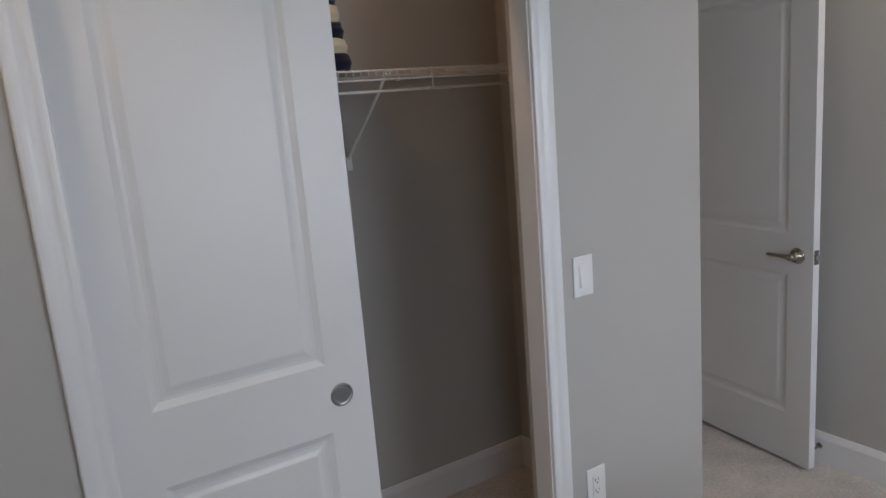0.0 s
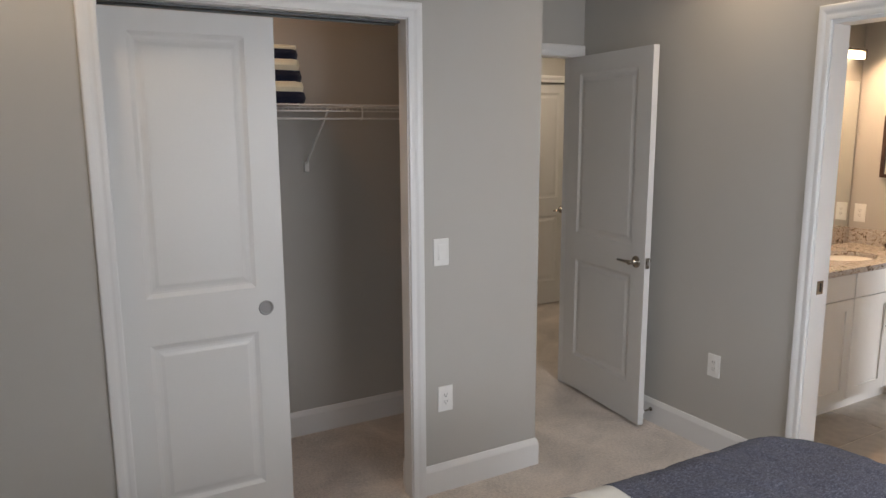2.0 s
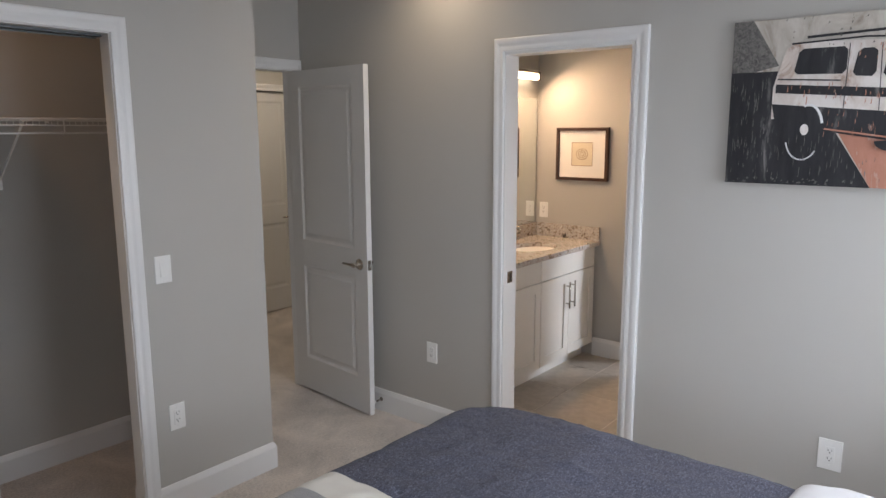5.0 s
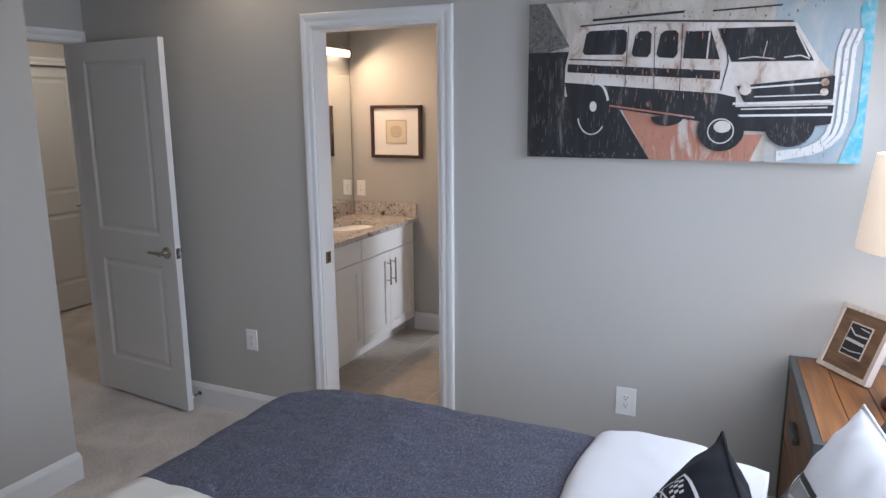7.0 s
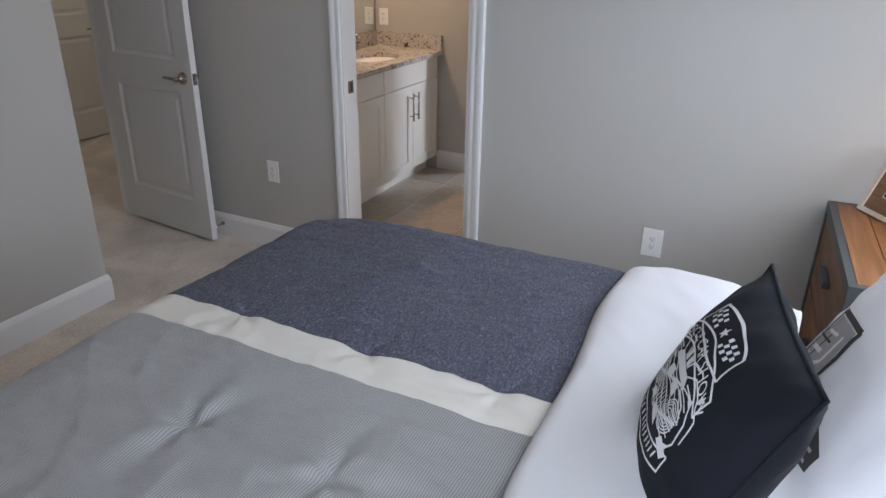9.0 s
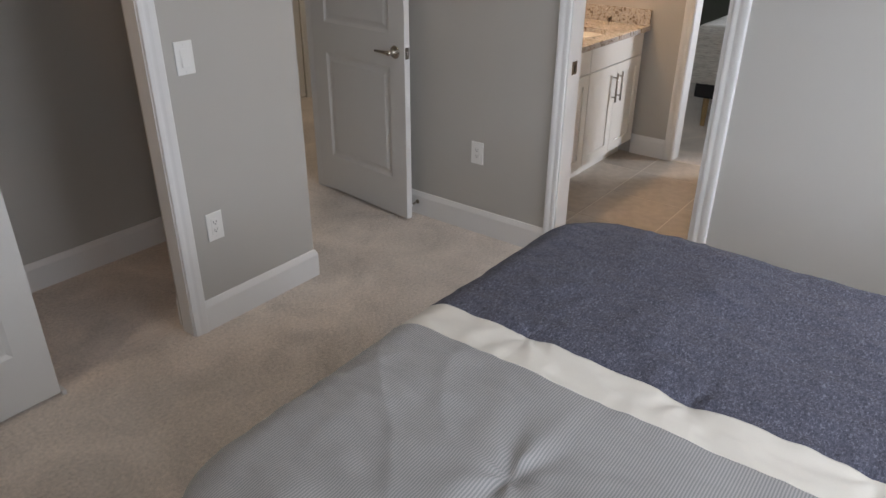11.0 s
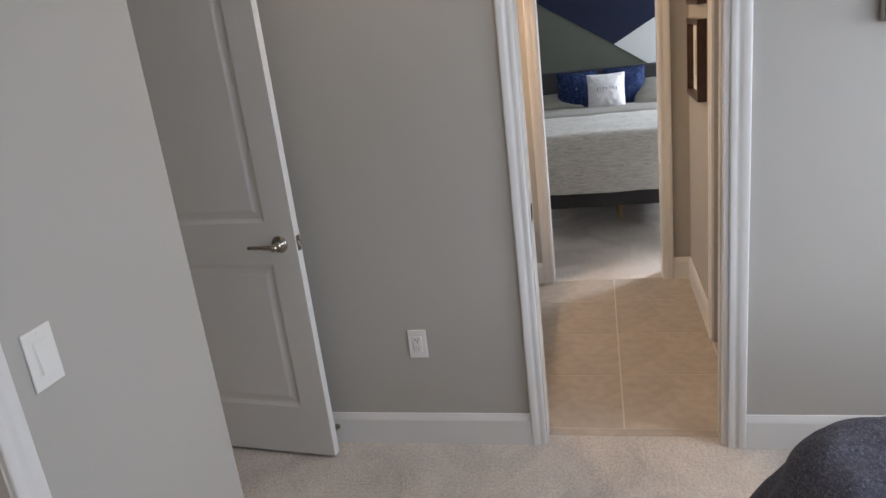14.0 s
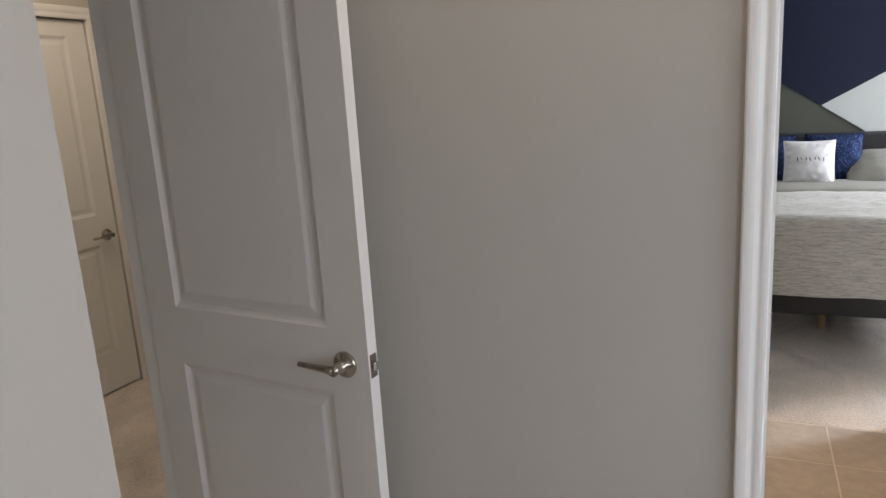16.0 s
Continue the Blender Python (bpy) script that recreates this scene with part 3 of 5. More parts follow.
# closet sliding door with its track
door = thing("door_3", "white two-panel sliding closet door pushed half aside", "sliding door", Matrix.Translation((0.832, 2.056, 0.012)), kind="structure")
CW = 0.592
part("leaf", panel_leaf(CW, 2.026, 0.034, [(0.088, 0.482, 0.215, 0.845), (0.088, 0.482, 1.02, 1.952)]), DOORPAINT, door)
turn = Matrix.Translation((CW - 0.076, 0.0, 0.935)) @ Matrix.Rotation(radians(90), 4, "X")
pull = part("finger_pull", lathe(bmesh.new(), [(0.0, 0.0006), (0.0205, 0.0006), (0.0225, 0.0025), (0.0265, 0.0035), (0.029, 0.002), (0.0295, -0.002), (0.0, -0.002)], turn, 40), SATIN, door, "round satin nickel finger pull", True)
part("dish", lathe(bmesh.new(), [(0.0, 0.0012), (0.0195, 0.0012), (0.0205, 0.0008), (0.0, 0.0004)], turn, 40), SATIN, pull, "dished centre")
# dark colour on the track stands for the shade in the gap
structure("trim_closet_track", boxes((0.836, 1.944, 2.050, 2.098, 2.052, 2.060), (0.836, 1.944, 2.098, 2.101, 2.047, 2.060)), GUNMETAL, "sliding-door track under the closet head, coloured dark for the shaded gap", "trim")
structure("trim_door_guide", boxes((1.425, 1.44, 2.045, 2.10, 0.0, 0.02), bevel=0.002), PLASTIC, "small floor guide at the sliding door", "trim")

# pocket door edge in the bathroom jamb, and a closed door in the bathroom's south wall
door = thing("door_4", "white pocket door slid into the bathroom wall", "pocket door", kind="structure")
part("leaf", boxes((3.541, 3.574, 0.462, 0.546, 0.01, 2.03), bevel=0.001), DOORPAINT, door)
part("edge_pull", boxes((3.5455, 3.5695, 0.545, 0.5485, 0.90, 0.985), bevel=0.001), NICKEL, door, "nickel edge pull")
door = thing("door_5", "closed white panel door off the bathroom", "door", Matrix.Translation((3.745, 0.385, 0.01)), kind="structure")
part("leaf", panel_leaf(0.64, 2.03, 0.034, [(0.10, 0.54, 0.215, 0.83), (0.10, 0.54, 1.0, 1.93)]), DOORPAINT, door)
bm = boxes((3.535, 3.58, 1.2012, 1.2032, 0.905, 0.965), bevel=0.0006)
sp = part("strike_plate", bm, NICKEL)
tagged(sp, "nickel strike plate let into the white jamb", "strike plate", kind="structure")
bm = boxes((3.556, 3.566, 1.2005, 1.2014, 0.915, 0.955))
part("strike_slot", bm, DARK, sp)

# windows that light the bedroom and the far bedroom
def window(name, axis, a, b, z0, z1, plane, label):
    w = thing(name, label, "window", kind="structure")
    f = bmesh.new()
    g = bmesh.new()
    t = 0.05
    mid = (z0 + z1) / 2
    for s0, s1, q0, q1 in ((a, a + t, z0, z1), (b - t, b, z0, z1), (a + t, b - t, z0, z0 + t), (a + t, b - t, z1 - t, z1), (a + t, b - t, mid - 0.02, mid + 0.02)):
        box(f, *((s0, s1, plane, plane + 0.05) if axis == "x" else (plane, plane + 0.05, s0, s1)), q0, q1)
    part("window_frame", f, TRIM, w)
    for q0, q1 in ((z0 + t, mid - 0.02), (mid + 0.02, z1 - t)):
        g = boxes((a + t, b - t, plane + 0.022, plane + 0.026, q0, q1) if axis == "x" else (plane + 0.022, plane + 0.026, a + t, b - t, q0, q1))
        p = part("pane", g, GLASS, w)
        p.visible_shadow = False
    return w


window("window_1", "x", WX0, WX1, WZ0, WZ1, -1.665, "white double-hung window over the bed")
# unseen side window, added to carry the west fill light
window("added_window_west", "y", -1.40, -0.36, WZ0, WZ1, 0.225, "unseen white double-hung window added in the side wall for more light")
window("window_3", "x", 6.95, 7.75, 0.9, 2.3, -1.955, "white double-hung window of the far bedroom")

# ---- closet ----
SZ = 1.742
shelf = thing("wire_shelf", "white vinyl-coated ventilated wire closet shelf with a hanging rail", "shelf")
for y, z in ((2.53, SZ), (2.53, SZ - 0.028), (2.73, SZ - 0.006), (2.892, SZ)):
    part("long_rod", tube(bmesh.new(), [(0.455, y, z), (2.526, y, z)], 0.0032, 6), WIRE, shelf)
part("hanging_rail", tube(bmesh.new(), [(0.455, 2.545, SZ - 0.062), (2.526, 2.545, SZ - 0.062)], 0.0045, 8), WIRE, shelf, "thin white hanging rail")
cross = bpy.data.meshes.new("cross_wire")
bm = tube(bmesh.new(), [(0, 2.528, SZ - 0.028), (0, 2.528, SZ + 0.001), (0, 2.534, SZ + 0.004), (0, 2.895, SZ + 0.004)], 0.0018, 5)
bm.to_mesh(cross)
bm.free()
cross.materials.append(WIRE)
x = 0.47
while x < 2.52:
    o = new("cross_wire", cross)
    o.location.x, o.parent = x, shelf
    x += 0.0255
for x in (1.39, 1.975, 2.33, 2.47):
    part("rail_hook", tube(bmesh.new(), [(x, 2.532, SZ), (x, 2.525, SZ - 0.03), (x, 2.530, SZ - 0.062), (x, 2.548, SZ - 0.069), (x, 2.556, SZ - 0.056)], 0.0032, 6), WIRE, shelf)
for x in (0.75, 1.815):
    b = part("support_bracket", tube(bmesh.new(), [(x, 2.545, SZ - 0.01), (x, 2.60, SZ - 0.06), (x, 2.892, SZ - 0.285)], 0.0055, 6), WIRE, shelf, "diagonal white support bracket")
    part("bracket_foot", boxes((x - 0.012, x + 0.012, 2.885, 2.898, SZ - 0.325, SZ - 0.275), bevel=0.003), PLASTIC, b)
for x in (1.2, 1.6, 2.05):
    part("wall_clip", boxes((x - 0.008, x + 0.008, 2.885, 2.899, SZ - 0.016, SZ + 0.008), bevel=0.002), PLASTIC, shelf)


def folded(bm, w, d, h, seed):
    """A layer shaped like a folded towel: rounded slab with soft layers."""
    nx, ny = 24, 16
    prof = []
    for k in range(17):
        a = math.pi * k / 16 - math.pi / 2
        prof.append((max(math.cos(a), 0.0) ** 0.4, math.sin(a)))
    rings = []
    for k, (c, s_) in enumerate(prof):
        ring = []
        r = 0.5 * h
        for q in range(48):
            a = 2 * math.pi * q / 48
            ca, sa = math.cos(a), math.sin(a)
            sx = math.copysign(abs(ca) ** 0.35, ca) * (w / 2 - r)
            sy = math.copysign(abs(sa) ** 0.35, sa) * (d / 2 - r)
            g = 0.003 * noise.noise(Vector((ca * 2, sa * 2, seed + k * 0.2)))
            fold = 0.0015 * math.cos(4 * math.pi * s_ / 2) * c
            ring.append(bm.verts.new((sx + ca * (r * c + fold + g), sy + sa * (r * c + fold + g), h / 2 + s_ * h / 2 + g)))
        rings.append(ring)
    for a, b in zip(rings, rings[1:]):
        for q in range(48):
            bm.faces.new((a[q], a[(q + 1) % 48], b[(q + 1) % 48], b[q]))
    bm.faces.new(rings[0][::-1])
    bm.faces.new(rings[-1])
    return bm


# towel-like layers stand in for one striped pillow or basket on the shelf
z = SZ + 0.006
for k in range(6):
    w = 0.304 - 0.014 * k
    h = (0.052, 0.048, 0.053, 0.052, 0.048, 0.018)[k]
    t = part("folded_towel", folded(bmesh.new(), w, 0.30 - 0.01 * k, h, k * 3.1), NAVYCLOTH if k % 2 == 0 else CREAMCLOTH, smooth=True)
    t.location = (1.575, 2.69, z)
    tagged(t, ("navy blue layer of a stack standing in for one striped pillow or basket", "cream layer of a stack standing in for one striped pillow or basket")[k % 2], "towel", "striped stack of folded towels")
    z += h - 0.003


cl = thing("closet_light", "small round flush ceiling light inside the closet", "ceiling light", Matrix.Translation((1.20, 2.27, H)))
part("housing", lathe(bmesh.new(), [(0.0, 0.0), (0.075, 0.0), (0.075, -0.018), (0.068, -0.024), (0.0, -0.024)], None, 32), TRIM, cl)
part("lens", lathe(bmesh.new(), [(0.0, -0.024), (0.062, -0.024), (0.058, -0.030), (0.0, -0.033)], None, 32), DOWNGLOW, cl)


# ---- wall plates and small fixtures ----
def wall_plate(name, m, kind, label, w=0.074, h=0.118):
    """A decorator plate in the local xz plane, facing -y."""
    p = thing(name, label, name.replace("_", " "), m)
    part("plate", boxes((-w / 2, w / 2, -0.0055, 0, -h / 2, h / 2), bevel=0.002), PLASTIC, p)
    if kind == "switch":
        part("rocker_surround", boxes((-0.0175, 0.0175, -0.0068, -0.005, -0.0345, 0.0345), bevel=0.001), PLASTIC, p)
        bm = bmesh.new()
        pts = [(-0.0068, -0.031), (-0.0115, -0.030), (-0.0085, 0.0), (-0.0072, 0.030), (-0.0068, 0.031)]
        a = [bm.verts.new((-0.0145, y, z)) for y, z in pts]
        b = [bm.verts.new((0.0145, y, z)) for y, z in pts]
        for i in range(len(pts) - 1):
            bm.faces.new((a[i], a[i + 1], b[i + 1], b[i]))
        bm.faces.new(a)
        bm.faces.new(b)
        part("rocker", bm, PLASTIC, p)
    elif kind == "outlet":
        part("receptacle", boxes((-0.0168, 0.0168, -0.0075, -0.005, -0.0335, 0.0335), bevel=0.001), PLASTIC, p)
        for dz in (-0.0165, 0.0165):
            for x0, x1, z0, z1 in ((-0.0075, -0.0055, -0.001, 0.0075), (0.0055, 0.0075, 0.0005, 0.0075), (-0.0022, 0.0022, -0.0085, -0.004)):
                part("slot", boxes((x0, x1, -0.0082, -0.0074, dz + z0, dz + z1)), DARK, p)
    for dz in ((-0.048, 0.048) if kind != "outlet" else (-0.042, 0.042)):
        part("screw", lathe(bmesh.new(), [(0.0, 0.0), (0.003, 0.0), (0.0025, 0.001), (0.0, 0.0012)], Matrix.Translation((0, -0.0055, dz)) @ Matrix.Rotation(radians(90), 4, "X"), 10), PLASTIC, p)
    return p


FACE_W = Matrix.Rotation(radians(-90), 4, "Z")   # faces -x
wall_plate("light_switch", Matrix.Translation((2.099, 2.0, 1.107)), "switch", "white rocker light switch on the grey wall")
wall_plate("power_outlet", Matrix.Translation((2.117, 2.0, 0.441)), "outlet", "white duplex outlet low on the wall by the closet")
wall_plate("power_outlet", Matrix.Translation((3.5, 1.681, 0.445)) @ FACE_W, "outlet", "white duplex outlet low on the wall by the bathroom doorway")
wall_plate("power_outlet", Matrix.Translation((3.5, -0.33, 0.442)) @ FACE_W, "outlet", "white duplex outlet low on the wall beside the bed", 0.084, 0.124)
wall_plate("power_outlet", Matrix.Translation((5.27, 2.03, 1.075)) @ FACE_W, "outlet", "white outlet above the granite vanity top")
stop = thing("door_stop", "short nickel door stop screwed to the baseboard", "door stop", Matrix.Translation((3.486, 2.075, 0.075)))
part("stem", tube(bmesh.new(), [(0, 0, 0), (-0.004, 0, 0), (-0.006, 0, 0), (-0.055, 0, -0.002)], [0.013, 0.012, 0.0055, 0.005], 14), NICKEL, stop)
part("rubber_tip", tube(bmesh.new(), [(-0.053, 0, -0.002), (-0.066, 0, -0.003)], 0.0085, 14), PLASTIC, stop, "white rubber tip")

# recessed ceiling lights that wash the walls by the bathroom doorway and the closet
for p in DOWNLIGHTS:
    dl = thing("recessed_downlight", "round white recessed ceiling downlight", "ceiling light", Matrix.Translation((*p, H)))
    part("trim_ring", lathe(bmesh.new(), [(0.060, -0.002), (0.064, -0.006), (0.085, -0.004), (0.087, 0.0), (0.06, 0.0)], None, 36), TRIM, dl)
    part("lens", lathe(bmesh.new(), [(0.0, -0.003), (0.061, -0.003), (0.061, -0.001), (0.0, -0.001)], None, 36), DOWNGLOW, dl)


# ---- wall canvas with a printed van ----
canvas = thing("wall_canvas", "wide stretched canvas print of a weathered old van", "canvas print")
CX, CY, CZ, CWID, CHEI = 3.464, 0.12, 1.48, 1.22, 0.61
part("stretched_canvas", boxes((CX, 3.497, CY - CWID, CY, CZ, CZ + CHEI), bevel=0.003), CV_CREAM, canvas)
layer = [0]


def ink(name, mat_, polys, label=""):
    """Flat printed shapes, in metres from the canvas's lower corner."""
    layer[0] += 1
    x = CX - 0.0006 * layer[0]
    bm = bmesh.new()
    for poly in polys:
        vs = [bm.verts.new((x, CY - u, CZ + v)) for u, v in poly]
        bm.faces.new(vs)
    return part(name, bm, mat_, canvas, label)


def ink_each(name, mat_, groups):
    """One printed piece for each group of shapes, all in one layer."""
    for polys in groups:
        ink(name, mat_, polys)
        layer[0] -= 1
    layer[0] += 1


def rect(u0, v0, u1, v1, skew=0.0):
    return [(u0, v0), (u1, v0 + skew), (u1, v1 + skew), (u0, v1)]


def disc(u, v, ru, rv, n=28, a0=0.0, a1=360.0):
    return [(u + ru * math.cos(radians(a0 + (a1 - a0) * k / n)), v + rv * math.sin(radians(a0 + (a1 - a0) * k / n))) for k in range(n)]


def stroke(pts, w):
    """Quads along a line, w wide."""
    out = []
    for (x0, y0), (x1, y1) in zip(pts, pts[1:]):
        l = math.hypot(x1 - x0, y1 - y0) or 1
        nx, ny = -(y1 - y0) / l * w / 2, (x1 - x0) / l * w / 2
        out.append([(x0 + nx, y0 + ny), (x1 + nx, y1 + ny), (x1 - nx, y1 - ny), (x0 - nx, y0 - ny)])
    return out


ink("printed_blue_field", CV_BLUE, [[(0.91, 0.0), (1.22, 0.0), (1.22, 0.61), (0.91, 0.61)]])
ink("printed_orange_field", CV_ORANGE, [[(0.38, 0.20), (0.50, 0.0), (0.80, 0.0), (0.74, 0.20)], [(0.80, 0.0), (0.86, 0.0), (0.90, 0.10), (0.78, 0.10)]])
ink("printed_charcoal_triangle", CV_CHAR, [[(0.0, 0.40), (0.17, 0.44), (0.07, 0.61), (0.0, 0.61)]])
ink("printed_dark_field", CV_BLACK, [[(0.0, 0.0), (0.50, 0.0), (0.36, 0.22), (0.17, 0.42), (0.0, 0.42)]], "scratched black printed field")
ink("printed_turquoise_edge", CV_TEAL, [[(1.15, 0.0), (1.22, 0.0), (1.22, 0.61), (1.17, 0.52), (1.195, 0.40), (1.195, 0.16)]])
for k, off in enumerate((0.0, 0.022, 0.044)):
    arc = [(1.185 - off, 0.46), (1.165 - off, 0.40), (1.16 - off, 0.18)] + [(1.02 - off * 0.4 + (0.14 - off * 0.6) * math.cos(a), 0.15 - off * 0.2 + (0.12 - off * 0.5) * math.sin(a)) for a in (0, -0.4, -0.8, -1.2)] + [(0.95, 0.012 + off * 0.5)]
    ink("printed_road_line", CV_LINE, stroke(arc, 0.014))
ink("printed_van_body", CV_VAN, [[(0.155, 0.245), (0.74, 0.205), (0.80, 0.17), (1.11, 0.17), (1.115, 0.30), (1.06, 0.365), (0.98, 0.49), (0.70, 0.505), (0.23, 0.52), (0.195, 0.50), (0.17, 0.42), (0.155, 0.36)]], "cream printed van body")
ink("printed_roof_line", CV_BLACK, stroke([(0.21, 0.515), (0.45, 0.524), (0.72, 0.508), (0.97, 0.495)], 0.006) + stroke([(0.26, 0.535), (0.60, 0.548)], 0.009) + stroke([(0.70, 0.545), (0.93, 0.552)], 0.006))
ink("printed_lower_body", CV_BLACK, [[(0.155, 0.30), (0.74, 0.25), (0.80, 0.235), (0.80, 0.13), (0.66, 0.15), (0.33, 0.20), (0.17, 0.23)], [(0.76, 0.13), (1.10, 0.135), (1.10, 0.20), (0.78, 0.19)]])
ink("printed_belt_stripe", CV_BLACK, [[(0.165, 0.372), (0.74, 0.332), (0.74, 0.300), (0.165, 0.340)]])
win = []
for u0, v0, u1, v1 in ((0.225, 0.405, 0.395, 0.495), (0.415, 0.392, 0.487, 0.485), (0.508, 0.386, 0.585, 0.483)):
    c = 0.012
    win.append([(u0 + 0.01, v0), (u1 - c, v0 - 0.004), (u1, v0 + c), (u1, v1 - c), (u1 - c, v1), (u0 + 0.015 + c, v1), (u0 + 0.012, v1 - c), (u0, v0 + c)])
win.append([(0.605, 0.380), (0.735, 0.372), (0.70, 0.475), (0.612, 0.478)])
win.append([(0.775, 0.362), (1.045, 0.358), (0.975, 0.478), (0.722, 0.482)])
for w_ in win:
    ink("printed_window", CV_BLACK, [w_])
    layer[0] -= 1
layer[0] += 1
ink_each("printed_window_post", CV_VAN, [stroke([(0.69, 0.376), (0.695, 0.475)], 0.006), stroke([(0.80, 0.372), (0.85, 0.378), (0.92, 0.368)], 0.004), stroke([(0.88, 0.37), (0.89, 0.43)], 0.003), stroke([(0.98, 0.465), (1.03, 0.37)], 0.005), stroke([(0.95, 0.372), (1.0, 0.378), (1.03, 0.365)], 0.004)])
ink_each("printed_door_seam", CV_BLACK, [stroke([(0.40, 0.505), (0.395, 0.28)], 0.003), stroke([(0.498, 0.50), (0.505, 0.27)], 0.003), stroke([(0.598, 0.50), (0.60, 0.262)], 0.003), stroke([(0.745, 0.48), (0.765, 0.36), (0.745, 0.26)], 0.004), stroke([(0.17, 0.39), (0.38, 0.378)], 0.005)])
ink("printed_front_shadow", CV_BLACK, [[(0.72, 0.14), (0.80, 0.115), (0.93, 0.11), (1.115, 0.14), (1.12, 0.205), (0.79, 0.20)]])
ink("printed_grille", CV_BLACK, [[(0.80, 0.275), (1.115, 0.305), (1.115, 0.225), (0.83, 0.215)], [(0.80, 0.20), (1.11, 0.205), (1.11, 0.185), (0.79, 0.18)]])
ink_each("printed_grille_bar", CV_LINE, [stroke([(0.845, 0.268), (1.08, 0.283)], 0.006), stroke([(0.86, 0.236), (1.08, 0.242)], 0.004), stroke([(0.79, 0.212), (1.11, 0.218)], 0.008), stroke([(0.775, 0.168), (1.12, 0.172)], 0.008), stroke([(0.82, 0.192), (1.10, 0.197)], 0.004)])
for w_ in (disc(0.27, 0.19, 0.068, 0.088), disc(0.755, 0.115, 0.082, 0.078), disc(0.985, 0.135, 0.082, 0.078, a0=180, a1=380), disc(0.56, 0.165, 0.06, 0.035, a0=180, a1=380)):
    ink("printed_wheel", CV_BLACK, [w_])
ink_each("printed_wheel_rim", CV_LINE, [stroke([(0.27 + 0.055 * math.cos(a), 0.17 + 0.075 * math.sin(a)) for a in [3.3 + 0.2 * k for k in range(13)]], 0.005), stroke([(0.285 + 0.05 * math.cos(a), 0.20 + 0.095 * math.sin(a)) for a in [0.3 + 0.2 * k for k in range(9)]], 0.009), stroke([(0.755 + 0.045 * math.cos(a), 0.112 + 0.045 * math.sin(a)) for a in [0.3 * k for k in range(22)]], 0.004)])
for nm, w_ in (("printed_hub", disc(0.275, 0.205, 0.014, 0.020)), ("printed_hub", disc(0.76, 0.128, 0.030, 0.022)), ("printed_headlight", disc(1.085, 0.283, 0.013, 0.013)), ("printed_headlight", disc(1.085, 0.25, 0.013, 0.013)), ("printed_headlight", disc(0.83, 0.262, 0.020, 0.020))):
    ink(nm, CV_VAN, [w_])
ink("printed_trim_line", CV_ORANGE, stroke([(0.34, 0.208), (0.66, 0.162)], 0.006))


# scuffs and scratches worn into the print
wear = random.Random(41)


def scuffs(n, u0, u1, v0, v1, long, wide):
    out = []
    for _ in range(n):
        u, v, l, w_ = wear.uniform(u0, u1), wear.uniform(v0, v1), long * wear.uniform(0.3, 1.0), wide * wear.uniform(0.4, 1.0)
        out.append([(u - w_, v), (u - w_ * 0.3, v + l * 0.35), (u + wear.uniform(-1, 1) * w_, v + l), (u + w_, v + l * 0.5), (u + w_ * 0.6, v + l * 0.1)])
    return out


for nm, m_, polys in (("print_scuffs_pale", CV_CHAR, scuffs(70, 0.01, 0.40, 0.01, 0.16, 0.045, 0.0016) + scuffs(40, 0.005, 0.14, 0.10, 0.36, 0.06, 0.002) + scuffs(30, 0.005, 0.45, 0.002, 0.022, 0.012, 0.006) + scuffs(45, 0.92, 1.05, 0.06, 0.13, 0.03, 0.0015) + scuffs(30, 0.78, 0.98, 0.37, 0.44, 0.035, 0.0015)),
                      ("print_scuffs_rust", CV_ORANGE, scuffs(60, 0.20, 0.74, 0.29, 0.36, 0.03, 0.003) + scuffs(30, 0.40, 0.76, 0.44, 0.49, 0.03, 0.003) + scuffs(40, 0.34, 0.72, 0.18, 0.28, 0.03, 0.0018)),
                      ("print_scuffs_grey", CV_CHAR, scuffs(60, 0.18, 1.10, 0.50, 0.60, 0.014, 0.004) + scuffs(40, 0.40, 0.90, 0.01, 0.10, 0.03, 0.0018) + scuffs(40, 0.92, 1.12, 0.02, 0.10, 0.02, 0.0015))):
    ob = ink(nm, m_, polys)
    ob["kind"] = "stuff"

# a second canvas of the same set on the side wall
canvas2 = thing("wall_canvas", "stretched canvas print of a van front on terracotta with white curves", "canvas print")
part("stretched_canvas", boxes((0.353, 0.385, -0.02, 1.20, 1.52, 2.13), bevel=0.003), CV_ORANGE, canvas2)


def ink2(name, mat_, polys, lift):
    bm = bmesh.new()
    for poly in polys:
        bm.faces.new([bm.verts.new((0.385 + lift, 1.20 - u, 1.52 + v)) for u, v in poly])
    return part(name, bm, mat_, canvas2)


ink2("printed_dark_field", CV_BLACK, [[(0.0, 0.48), (1.22, 0.43), (1.22, 0.61), (0.0, 0.61)]], 0.0006)
ink2("printed_van_front", CV_BLACK, [[(0.25, 0.16), (1.1, 0.14), (1.1, 0.36), (0.75, 0.40), (0.30, 0.33)]], 0.0009)
ink2("printed_van_wheel", CV_BLACK, [disc(0.45, 0.15, 0.10, 0.09)], 0.0012)
ink2("printed_van_bumper", CV_LINE, stroke([(0.24, 0.22), (0.60, 0.20)], 0.018), 0.0015)
